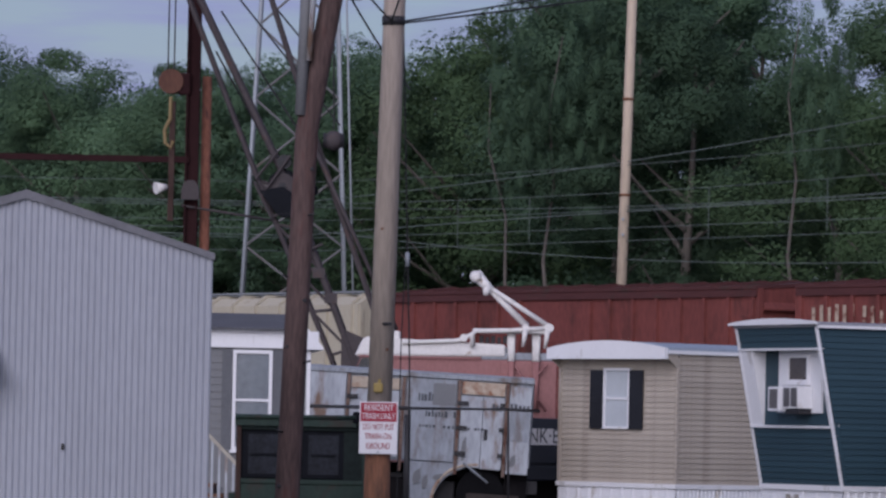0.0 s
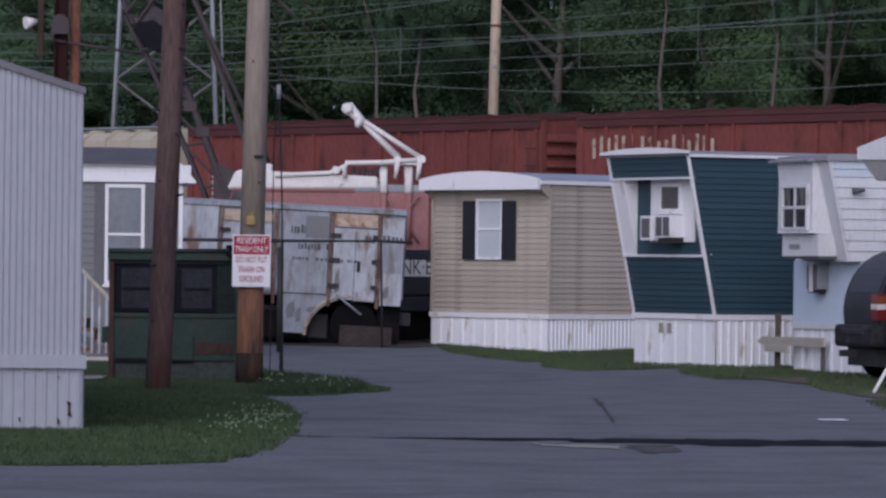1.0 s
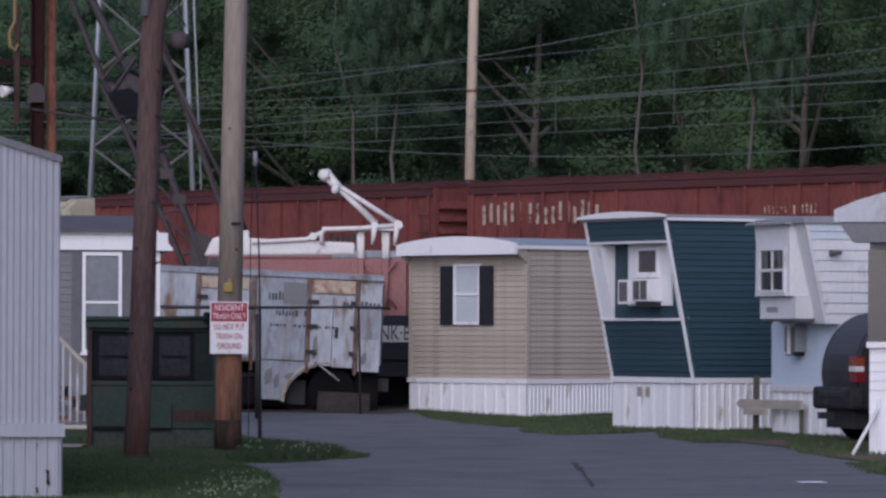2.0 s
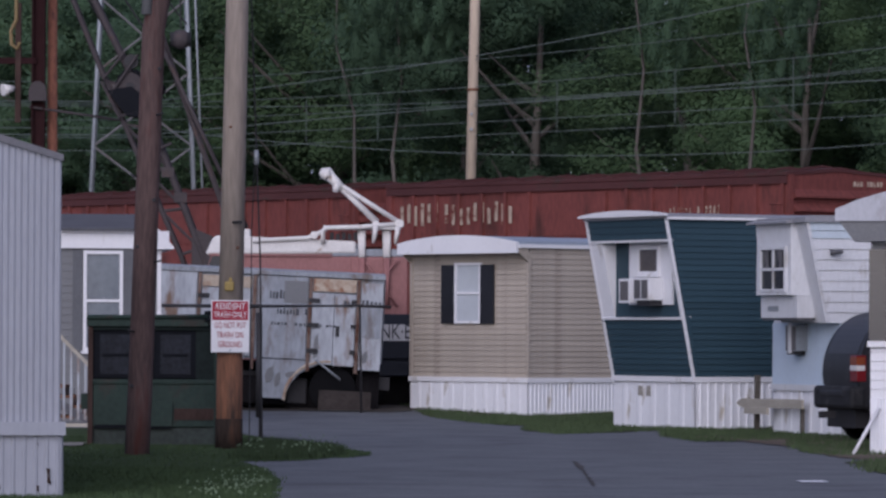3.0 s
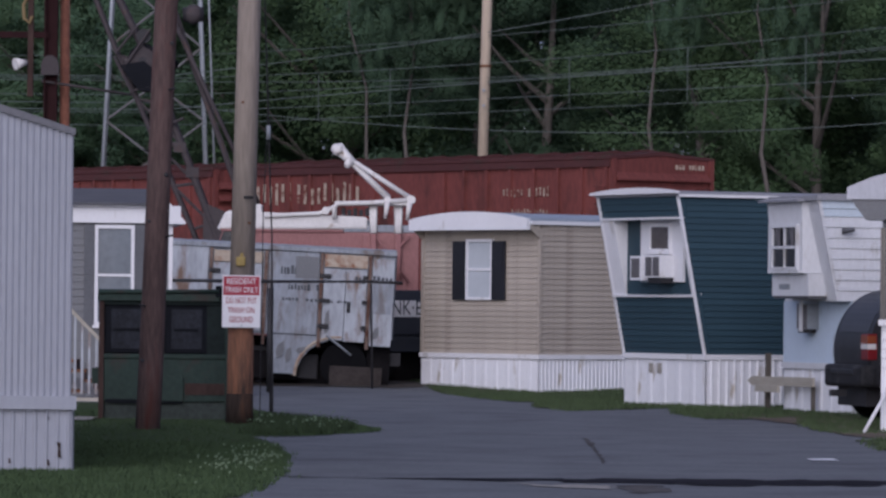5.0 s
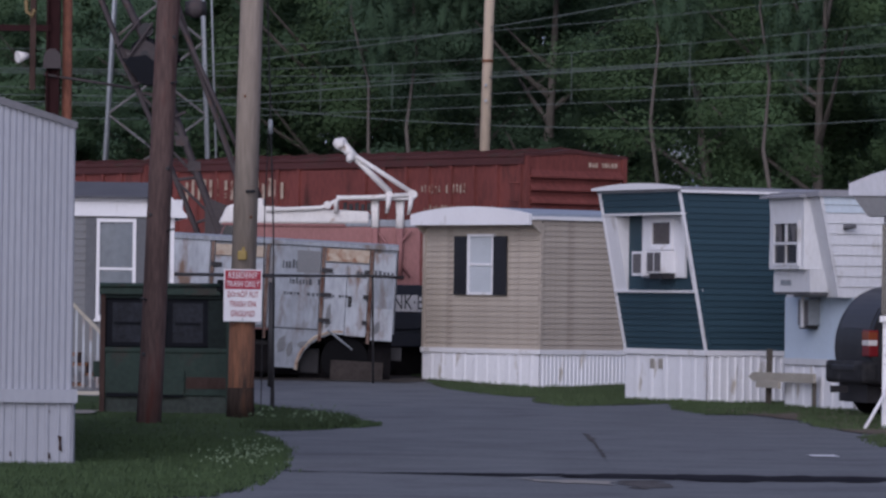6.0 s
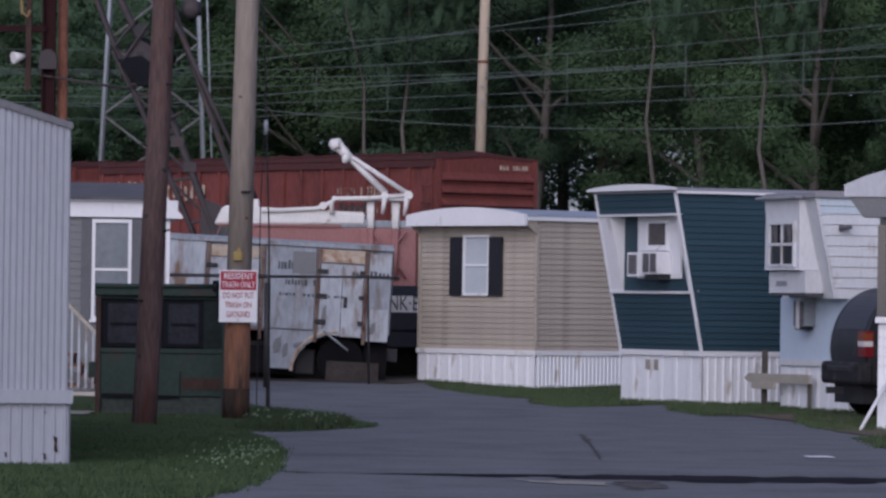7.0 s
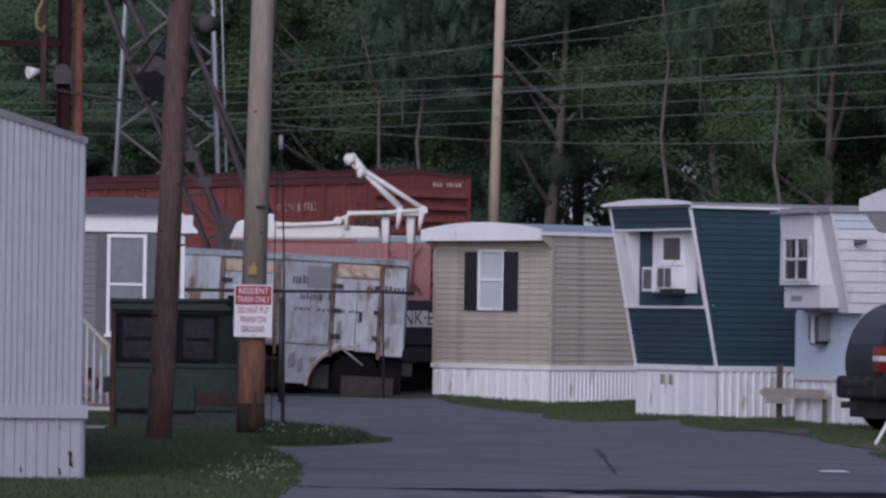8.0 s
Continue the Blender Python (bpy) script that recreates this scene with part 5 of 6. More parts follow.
def dumpster():
    t = empty("dumpster", pose(-3.96, 70.2, 0), "dented dark green steel dumpster with black side doors", "dumpster")
    w, h, d = 0.92, 1.84, 1.6
    bm = bmesh.new()
    prism(bm, [(0.0, 0.12), (d, 0.12), (d, 1.66), (0.1, 1.74), (0.0, 0.9)], "x", -w + 0.04, w - 0.03)
    part("body", bm, M_GREEN, t)
    part("front_panel", cube(-w + 0.05, w, -0.05, 0.0, 0.26, 0.88, 0.01), M_GREEN, t)
    part("lower_front", cube(-w + 0.05, w, -0.02, 0.02, 0.0, 0.27), M_GREENDULL, t, "grey-green lower front plate")
    part("post", cube(-w, -w + 0.07, -0.075, 0.06, 0.0, 1.7), M_RUSTDK, t, "rust-brown corner post")
    part("post", cube(-0.22, 0.0, -0.06, 0.06, 0.9, 1.7), M_GREENDK, t)
    part("corner_panel", cube(0.6, w, -0.045, 0.06, 0.9, 1.7, 0.01), M_GREENDK, t)
    part("corner_rib", cube(w - 0.06, w + 0.01, -0.075, 0.05, 0.0, 1.72), M_GREEN, t)
    part("rim", cube(-w + 0.05, w, -0.07, 0.1, 0.86, 0.93, 0.015), M_GREEN, t)
    for x0, x1 in ((-w + 0.07, -0.22), (0.0, 0.6)):
        door = part("door", cube(x0, x1, -0.03, 0.02, 0.93, 1.66), M_LID, t, "black plastic sliding door")
        part("door_panel", cube(x0 + 0.1, x1 - 0.07, -0.04, -0.03, 1.0, 1.56, 0.004), M_DOORDK, door)
        part("door_rib", cube(x0 + 0.04, x1 - 0.04, -0.06, -0.03, 0.95, 0.98), M_LID, door)
        part("door_rib", cube(x0 + 0.14, x1 - 0.12, -0.062, -0.048, 1.26, 1.29), M_LID, door)
    bm = bmesh.new()
    prism(bm, [(-0.12, 1.68), (-0.12, 1.78), (0.1, h), (d, h - 0.06), (d, 1.66)], "x", -w - 0.02, w - 0.15)
    part("lid", bm, M_GREEN, t)
    part("header", cube(-w + 0.07, w - 0.1, -0.07, 0.04, 1.62, 1.69, 0.01), M_GREENDK, t)
    part("lid_bar", rod((-w, -0.13, 1.8), (w - 0.15, -0.13, 1.82), 0.03), M_GREEN, t)
    part("lid_hinge", cube(w - 0.2, w - 0.06, -0.14, 0.05, 1.74, 1.9, 0.02), M_LID, t)
    part("side_sheet", prism(bmesh.new(), [(w - 0.12, 1.72), (w - 0.05, 1.76), (w + 0.05, 1.45), (w + 0.05, 1.1), (w, 1.1)], "y", -0.04, 0.3), M_BLUE, t, "faded blue side gusset")
    part("fork_pocket", cube(w - 0.01, w + 0.12, 0.3, 1.3, 0.5, 0.72), M_GREEN, t)
    part("fork_pocket", cube(-w - 0.12, -w + 0.05, 0.3, 1.3, 0.5, 0.72), M_GREEN, t)
    part("bottom_rail", cube(-w + 0.1, 0.26, -0.075, -0.05, 0.24, 0.29), M_LID, t)
    part("rust_plate", cube(0.3, w - 0.06, -0.062, -0.05, 0.36, 0.52), M_RUSTDK, t, "rusted lower plate")
    part("step_plate", cube(-0.1, 0.27, -0.09, -0.05, 0.27, 0.62), M_GREEN, t)


def stairs():
    t = empty("porch_steps", pose(-6.3, 83.6, 0), "dark wooden porch steps with a white-balustered handrail", "steps")
    for i in range(4):
        part("tread", cube(-0.35 + i * 0.0, 0.6 - i * 0.16, -0.05, 1.0, 0.14 + i * 0.17, 0.19 + i * 0.17), M_POLE_LOW, t)
        part("riser", cube(0.56 - i * 0.16, 0.58 - i * 0.16, -0.03, 1.0, 0.0 + i * 0.17, 0.14 + i * 0.17), M_POLE_DARK, t)
    part("stringer", prism(bmesh.new(), [(-0.35, 0.5), (0.62, -0.05), (0.62, 0.1), (-0.35, 0.68)], "y", -0.08, -0.04), M_ROOF, t)
    part("handrail", prism(bmesh.new(), [(-0.3, 1.8), (0.56, 0.94), (0.56, 1.02), (-0.3, 1.88)], "y", -0.1, -0.03), M_WOOD, t)
    for i in range(6):
        x = -0.15 + i * 0.12
        part("baluster", cube(x - 0.02, x + 0.02, -0.085, -0.045, 0.12, 1.0 + 0.86 * (0.56 - x) / 0.86 - 0.04), M_GREYPALE, t)
    part("newel", cube(0.5, 0.58, -0.11, -0.03, 0, 1.02), M_WOOD, t)
    part("landing", cube(-2.2, -0.3, -0.05, 1.6, 0.6, 0.7), M_ROOF, t)
    for x in (-2.1, -0.4):
        part("landing_post", cube(x - 0.05, x + 0.05, 0.0, 0.1, 0, 0.6), M_ROOF, t)
    part("mat_board", cube(0.1, 0.75, -0.3, -0.1, 0.0, 0.06), M_WOOD, t)


def fence():
    t = empty("pipe_fence", pose(-2.66, 76.2, 0), "dark steel pipe fence with a single top rail", "fence")
    part("post", rod((0, 0, -0.2), (0.0, 0, 2.02), 0.022, n=10), M_DARK, t)
    part("post", rod((1.26, 20.0, 0.0), (1.22, 20.0, 2.15), 0.022, n=10), M_DARK, t)
    part("post", rod((-2.6, 14.5, 0.0), (-2.6, 14.5, 2.1), 0.035, n=10), M_DARK, t)
    part("top_rail", rod((0, 0, 2.0), (1.22, 20.0, 2.12), 0.022), M_DARK, t)
    part("top_rail", rod((1.22, 20.0, 2.12), (1.82, 20.2, 2.1), 0.03), M_DARK, t)
    part("top_rail", rod((0, 0, 2.0), (-2.6, 14.5, 2.08), 0.03), M_DARK, t)
    part("post_sleeve", rod((-0.02, 0, 0.3), (-0.02, 0, 1.9), 0.048, n=10), M_DARK, t)


dark_pole()
sign_pole()
dumpster()
stairs()
fence()


# ---- old trucks ----
def wheel_part(parent, x, y, z, r, w):
    o = part("wheel", tube(rod((0, 0, 0), (0, w, 0), r, n=24), (0, -0.01, 0), (0, w + 0.01, 0), r * 0.93, n=24), M_RUBBER, parent, "black rubber tyre")
    o.matrix_basis = pose(x, y, z)
    # rim coloured tyre black to stand in for the shade around it
    part("rim", rod((0, -0.02, 0), (0, 0.05, 0), r * 0.55, n=18), M_RUBBER, o)


def bars(parent, x0, x1, z, h, y, seed, material=None):
    """A line of lettering that cannot be read: plain strokes."""
    r = random.Random(seed)
    x = x0
    while x < x1:
        w = r.uniform(0.025, 0.06)
        if r.random() < 0.85:
            part("lettering", cube(x, min(x + w, x1), y - 0.003, y, z + h * r.uniform(0, 0.12), z + h * r.uniform(0.75, 1.0)), material or M_INK, parent)
        x += w + r.uniform(0.015, 0.035)


def utility_truck():
    t = empty("utility_truck", pose(-3.1, 97.0, 0.12, 0, 2.5, 0), "old grey box-bodied utility truck with rusted doors", "truck", "derelict trucks")
    Y = 2.3
    part("body", cube(-2.4, 2.02, 0.03, Y, 0.95, 2.66), M_GREYBOX, t)
    bm = bmesh.new()      # the skirt with its round wheel arch
    arc = [(1.03 + 0.85 * math.cos(a), 0.12 + 0.8 * math.sin(a)) for a in (math.pi * i / 12 for i in range(7, 13))]
    prism(bm, [(-0.38, 0.2), (-0.38, 0.95), (0.85, 0.95)] + arc[:-1] + [(0.16, 0.2)], "y", 0.0, 0.06)
    part("skirt", bm, M_GREYBOX, t)
    bm = bmesh.new()
    for i in range(9):
        a0, a1 = math.pi * (i + 7) / 17 + 0.2, math.pi * (i + 8) / 17 + 0.2
        tube(bm, (0.98 + 0.82 * math.cos(a0), 0.0, 0.18 + 0.78 * math.sin(a0)), (0.98 + 0.82 * math.cos(a1), 0.0, 0.18 + 0.78 * math.sin(a1)), 0.035, n=6)
    part("arch_lip", bm, M_RUSTPALE, t)
    part("left_skirt", cube(-2.18, -1.4, 0.0, 0.05, 0.5, 0.95), M_GREYPALE, t)
    # panels, posts and doors
    for x0, x1, z0, z1, m in ((-2.38, -1.63, 1.0, 2.62, M_GREYPALE), (-1.52, -0.56, 1.0, 2.3, M_GREYPALE), (-0.44, 0.54, 0.98, 2.58, M_GREYBOX), (0.64, 1.06, 0.9, 2.28, M_GREYPALE), (1.075, 1.48, 0.88, 2.28, M_GREYPALE),
                              (1.58, 2.0, 0.82, 2.52, M_GREYPALE)):
        part("panel", cube(x0, x1, -0.02, 0.03, z0, z1, 0.006), m, t)
    part("header", cube(0.64, 1.48, -0.025, 0.03, 2.32, 2.57), M_RUSTPALE, t, "rust-stained header panel")
    part("header", cube(-1.52, -0.56, -0.025, 0.03, 2.32, 2.54), M_RUSTPALE, t, "rust-stained header panel")
    part("lower_panel", cube(1.6, 1.98, -0.028, -0.02, 1.45, 2.05), M_GREYBOX, t)
    part("band_plate", cube(-0.4, 0.5, -0.028, -0.02, 1.98, 2.04), M_GREYBOX, t)
    for x in (-1.575, -0.5, 0.59, 1.53):
        part("door_post", cube(x - 0.032, x + 0.032, -0.045, 0.03, 0.75, 2.58), M_DOORPOST, t, "rusted door post")
    for x in (-1.575, 0.59, 1.53):
        for z in (1.12, 1.62, 2.1):
            part("hinge", cube(x - 0.03, x + 0.16 * (1 if x < 1 else -1) + 0.03, -0.07, -0.03, z, z + 0.08), M_DARK, t)
    for x, z, w, h in ((-0.2, 0.5, 0.14, 0.32), (-0.02, 0.42, 0.1, 0.3), (0.2, 0.62, 0.2, 0.12), (1.66, 0.95, 0.1, 0.25), (0.7, 1.0, 0.09, 0.5)):
        part("scuff", prism(bmesh.new(), [(x, z), (x + w * 0.7, z + h * 0.1), (x + w, z + h * 0.5), (x + w * 0.8, z + h), (x + w * 0.1, z + h * 0.8), (x - w * 0.2, z + h * 0.4)], "y", -0.026, -0.001), M_GREYSIDE, t)
    part("latch", cube(1.11, 1.18, -0.05, -0.02, 1.45, 1.66, 0.01), M_DARK, t)
    part("grey_patch", cube(0.08, 0.53, -0.03, -0.018, 2.07, 2.5), M_GREYSIDE, t, "grey painted-over patch")
    part("drip_rail", cube(-2.44, 2.04, -0.06, 0.05, 2.6, 2.68), M_GREYBOX, t)
    bm = bmesh.new()
    prism(bm, [(-0.02, 2.66), (0.25, 2.72), (Y - 0.25, 2.72), (Y, 2.66)], "x", -2.4, 2.02)
    part("roof", bm, M_GREYBOX, t)
    bars(t, -0.2, 0.15, 2.12, 0.2, -0.022, 1)
    bars(t, -0.12, 0.6, 1.83, 0.13, -0.022, 2)
    bars(t, -0.15, 0.6, 1.62, 0.07, -0.022, 3)
    bars(t, 0.8, 1.12, 1.62, 0.06, -0.023, 4)
    bars(t, 1.6, 1.97, 2.05, 0.14, -0.024, 5)
    bars(t, 1.2, 1.5, 2.02, 0.14, -0.024, 8)
    part("frame_rail", cube(-2.2, 2.2, 0.5, 0.8, 0.45, 0.7), M_DARK, t)
    # block filling the wheel arch, coloured as the shade inside it
    part("inner_arch", cube(0.2, 1.98, 0.5, Y - 0.1, 0.02, 0.98), M_UNDERSHADE, t)
    wheel_part(t, 1.1, 0.15, 0.42, 0.46, 0.28)
    wheel_part(t, -1.9, 0.15, 0.42, 0.46, 0.28)
    wheel_part(t, 1.1, 1.9, 0.42, 0.46, 0.28)
    wheel_part(t, -1.9, 1.9, 0.42, 0.46, 0.28)
    part("splash_plate", cube(0.84, 1.86, -0.02, 0.05, 0.0, 0.4), M_DUST, t)
    # two boxes added to fill the dark space below the body
    part("fuel_tank", cube(-1.3, 0.2, 0.35, 1.0, 0.06, 0.62, 0.05), M_UNDERSHADE, t)
    part("battery_box", cube(0.2, 0.6, 0.4, 0.9, 0.1, 0.6, 0.03), M_DARK, t)
    part("rear_axle", rod((1.1, 0.3, 0.42), (1.1, 1.9, 0.42), 0.12), M_DARK, t)
    # tailboard in the shade colour, then an added block of painted shade
    part("tailboard", cube(1.55, 2.0, 0.3, 0.4, 0.02, 0.9), M_UNDERSHADE, t)
    part("underbody", cube(-2.3, 0.2, 1.1, Y - 0.1, 0.02, 0.9), M_UNDERSHADE, t)
    part("strut", rod((0.75, -0.05, 0.98), (1.25, -0.2, 0.62), 0.02), M_GALV, t)


def bucket_truck():
    t = empty("bucket_truck", pose(-2.7, 101.6, 0.13), "faded red and white service truck with a folded aerial lift", "truck", "derelict trucks")
    Y = 2.3
    bm = bmesh.new()
    prism(bm, [(-2.06, 0.5), (2.1, 0.5), (2.1, 3.08), (-1.85, 3.08), (-2.06, 2.5)], "y", 0, Y)
    bmesh.ops.bevel(bm, geom=[e for e in bm.edges], offset=0.05, segments=2, affect="EDGES", profile=0.5)
    part("body", bm, M_PINK, t)
    bm = bmesh.new()
    prism(bm, [(-1.99, 3.05), (1.1, 3.08), (1.1, 3.34), (-1.0, 3.42), (-1.62, 3.47), (-1.82, 3.42)], "y", -0.04, Y + 0.04)
    bmesh.ops.bevel(bm, geom=[e for e in bm.edges], offset=0.06, segments=3, affect="EDGES", profile=0.5)
    part("roof", bm, M_LIFT, t, "white painted roof")
    part("roof_step", cube(-1.25, -1.07, 0.0, 0.4, 3.3, 3.58, 0.03), M_LIFT, t)
    part("rear_roof", cube(0.6, 2.12, -0.02, Y, 3.02, 3.18, 0.03), M_GREYBOX, t)
    for x in (-1.15, -0.45, 0.2, 0.85):
        part("body_seam", cube(x - 0.012, x + 0.012, -0.012, 0.02, 1.6, 3.05), M_PINK, t)
    part("drip_moulding", cube(-1.9, 0.6, -0.05, 0.0, 3.03, 3.07), M_PINK, t)
    part("windscreen", prism(bmesh.new(), [(-2.08, 2.48), (-1.84, 3.02), (-1.5, 3.02), (-1.5, 2.6)], "y", -0.012, 0.05), M_GLASSD, t)
    part("rear_box", cube(1.0, 2.15, -0.06, 0.0, 1.0, 3.0, 0.02), M_PINK, t)
    # aerial lift on the roof
    for x, dx in ((1.17, 0.03), (1.24, 0.0), (1.68, 0.02), (1.76, -0.01)):
        leg = part("lift_leg", rod((x + dx, -0.12, 3.0), (x, 0.1, 3.62), 0.05, 0.06), M_LIFT, t)
        part("lift_leg_foot", rod((x + dx * 2.2, -0.16, 2.0), (x + dx, -0.12, 3.0), 0.04, 0.05), M_PINK, leg, "red lower leg")
    for p, q in (((1.2, -0.16, 2.1), (1.95, -0.16, 2.95)), ((1.95, -0.16, 2.0), (1.3, -0.16, 2.9))):
        part("cross_brace", rod(p, q, 0.022), M_PINK, t)
    part("lift_base", cube(0.42, 2.0, -0.1, 0.7, 3.58, 3.66, 0.02), M_LIFT, t)
    part("lift_frame", path_tube([(0.42, -0.1, 3.3), (0.42, -0.1, 3.55), (0.5, -0.1, 3.61), (1.2, -0.1, 3.63), (2.0, -0.1, 3.7)], 0.05, 8), M_LIFT, t)
    for i in range(5):
        part("valve_bank", cube(0.56 + i * 0.12, 0.64 + i * 0.12, 0.0, 0.2, 3.36, 3.52 - 0.03 * (i % 2), 0.01), M_DARK, t)
    part("pivot", rod((1.98, -0.18, 3.7), (1.98, 0.45, 3.7), 0.09, n=14), M_LIFT, t)
    part("pivot", rod((1.5, -0.18, 3.68), (1.5, 0.45, 3.68), 0.08, n=14), M_LIFT, t)
    part("boom_arm", rod((1.95, -0.1, 3.74), (0.82, -0.02, 4.46), 0.052, 0.045, 10), M_LIFT, t)
    part("boom_arm", rod((1.52, 0.1, 3.73), (0.66, 0.05, 4.55), 0.07, 0.06, 10), M_LIFT, t)
    part("boom_head", rod((0.8, 0.04, 4.42), (0.54, 0.04, 4.68), 0.085, 0.11, 10), M_LIFT, t)
    bm = bmesh.new()
    bmesh.ops.create_icosphere(bm, subdivisions=3, radius=0.15, matrix=Matrix.LocRotScale((0.5, 0.04, 4.71), Euler((0, 0.5, 0)), (1.1, 1, 0.9)))
    for v in bm.verts:
        v.co += 0.06 * Vector(noise.noise_vector(v.co * 8))
    part("wrapped_head", bm, M_LIFT, t, "white tarpaulin-wrapped boom head")
    part("head_hook", loft(bmesh.new(), [(0.72, -0.02, 4.52), (0.68, -0.03, 4.42), (0.66, -0.03, 4.34)], [0.05, 0.08, 0.045], 8), M_LIFT, t)
    for x, z in ((1.5, 3.66), (1.95, 3.64)):
        part("hanging_strap", loft(bmesh.new(), [(x, -0.2, z), (x - 0.02, -0.22, z - 0.18), (x - 0.05, -0.2, z - 0.36)], [0.06, 0.05, 0.03], 7), M_LIFT, t, "white cloth strap end")
    part("lower_arm", path_tube([(-1.0, -0.08, 3.34), (0.1, -0.08, 3.4), (0.26, -0.08, 3.46), (0.48, -0.08, 3.58)], 0.045, 8), M_LIFT, t)
    part("arm_joint", rod((0.24, -0.16, 3.46), (0.24, 0.1, 3.46), 0.08, n=12), M_LIFT, t)
    for x in (-1.4, 1.3):
        wheel_part(t, x, 0.0, 0.42, 0.46, 0.28)
        wheel_part(t, x, Y - 0.28, 0.42, 0.46, 0.28)
    part("chassis", cube(-2.0, 2.1, 0.5, 1.8, 0.35, 0.55), M_DARK, t)


def navy_trailer():
    t = empty("flat_trailer", pose(-0.84, 100.2, 0.13), "dark navy flatbed trailer with a white lettered board", "trailer", "derelict trucks")
    part("side_panel", cube(-0.9, 1.3, 0.0, 0.08, 0.95, 1.85, 0.01), M_NAVY, t)
    part("bed", cube(-0.9, 1.3, 0.08, 1.2, 0.85, 1.0), M_NAVY, t)
    part("name_board", cube(-0.3, 0.62, -0.012, 0.0, 1.31, 1.64), M_SIGNW, t, "white board with dark letters")
    text_part("lettering", "NK\u00b7B", 0.42, M_INK, t, pose(0.07, -0.016, 1.48, *UP), 0.62)
    wheel_part(t, 0.9, 0.1, 0.36, 0.38, 0.25)
    wheel_part(t, -0.5, 0.1, 0.36, 0.38, 0.25)
    part("mudguard", cube(-0.95, 1.3, 0.02, 0.4, 0.6, 0.9, 0.02), M_NAVY, t)
    # added block below the bed, coloured as the shade there
    part("underbody", cube(-0.9, 1.3, 0.42, 1.15, 0.02, 0.84), M_UNDERSHADE, t)


utility_truck()
bucket_truck()
navy_trailer()


# ---- crane yard, tower, wires ----
def crane():
    t = empty("lattice_crane", pose(-4.6, 110.0, 0), "old dark grey lattice boom crane with hanging blocks", "crane")
    part("carriage", cube(-1.2, 1.6, -1.0, 1.0, 0.5, 1.3, 0.03), M_CRANE, t)
    for x in (-0.8, 1.2):
        for y in (-1.1, 0.8):
            wheel_part(t, x, y, 0.45, 0.48, 0.3)
    part("house", cube(-0.9, 1.5, -0.9, 0.9, 1.35, 3.0, 0.06), M_CRANE, t)
    part("turntable", rod((0.2, 0, 1.25), (0.2, 0, 1.4), 0.8, n=24), M_CRANE, t)
    chords = ([(-4.95, 12.7), (-4.3, 11.13), (-2.87, 7.6), (-1.0, 3.3), (-0.8, 2.8)], [(-4.85, 12.7), (-4.04, 11.1), (-1.95, 6.95), (-0.4, 3.0), (-0.3, 2.7)])
    for line, r in zip(chords, (0.055, 0.078)):
        for y in (-0.45, 0.05):
            part("boom_chord", loft(bmesh.new(), [(x, y, z) for x, z in line], r, 10), M_CRANE, t)
    for i in range(9):
        k0, k1 = i / 9, (i + 1) / 9
        pa = [Vector((-2.87 + 1.87 * k, -0.45, 7.6 - 4.3 * k)) for k in (k0, k1)]
        pb = [Vector((-1.95 + 1.55 * k, -0.45, 6.95 - 3.95 * k)) for k in (k0, k1)]
        part("boom_brace", rod(pa[0], pb[1], 0.035, n=6) if i % 2 else rod(pb[0], pa[1], 0.035, n=6), M_CRANE, t)
        part("boom_brace", rod(pa[1], pa[1] + Vector((0, 0.5, 0)), 0.03, n=6), M_CRANE, t)
    part("boom_foot", prism(bmesh.new(), [(-0.75, 2.5), (0.0, 2.5), (-0.25, 3.7), (-0.75, 3.9)], "y", -0.5, 0.1), M_CRANE, t)
    part("mast", path_tube([(0.5, 0, 2.8), (-1.2, 0, 7.4), (-2.6, 0, 11.5)], 0.07), M_CRANE, t)
    part("mast_strut", rod((0.45, -0.1, 3.9), (-1.6, -0.2, 8.2), 0.05), M_CRANE, t)
    part("winch_house", prism(bmesh.new(), [(-2.5, 6.75), (-2.42, 7.2), (-2.2, 7.42), (-1.95, 7.36), (-1.82, 7.0), (-1.95, 6.62), (-2.3, 6.58)], "y", -0.5, 0.1), M_LID, t, "dark winch housing on the boom")
    part("winch_flange", rod((-2.12, -0.56, 7.0), (-2.12, -0.5, 7.0), 0.3, n=20), M_CRANE, t)
    part("winch_hub", rod((-2.12, -0.6, 7.0), (-2.12, -0.56, 7.0), 0.09, n=12), M_DARK, t)
    for a, b in (((-2.75, 7.1), (-2.35, 6.3)), ((-2.72, 7.15), (-2.25, 7.75)), ((-1.95, 7.7), (-2.6, 6.75)), ((-2.3, 6.35), (-1.55, 6.5)), ((-1.9, 6.4), (-1.45, 5.7)), ((-1.75, 5.5), (-1.2, 5.75))):
        part("winch_bracket", rod((a[0], -0.62, a[1]), (b[0], -0.62, b[1]), 0.032, n=6), M_CRANE, t)
    for x, z in ((-1.55, 5.6), (-1.28, 5.1), (-1.0, 4.55)):
        part("gusset", cube(x - 0.14, x + 0.14, -0.54, -0.5, z - 0.1, z + 0.12), M_CRANE, t)
    part("winch_cover", prism(bmesh.new(), [(-2.62, 6.9), (-2.2, 6.35), (-1.7, 6.3), (-1.75, 6.75), (-2.1, 7.0)], "y", -0.65, 0.0), M_LID, t)
    part("winch_motor", rod((-1.7, -0.6, 7.1), (-1.45, -0.3, 6.9), 0.17, 0.14, 12), M_LID, t)
    part("winch_drum", rod((-1.75, -0.55, 6.7), (-1.75, 0.1, 6.7), 0.3, n=18), M_CRANE, t)
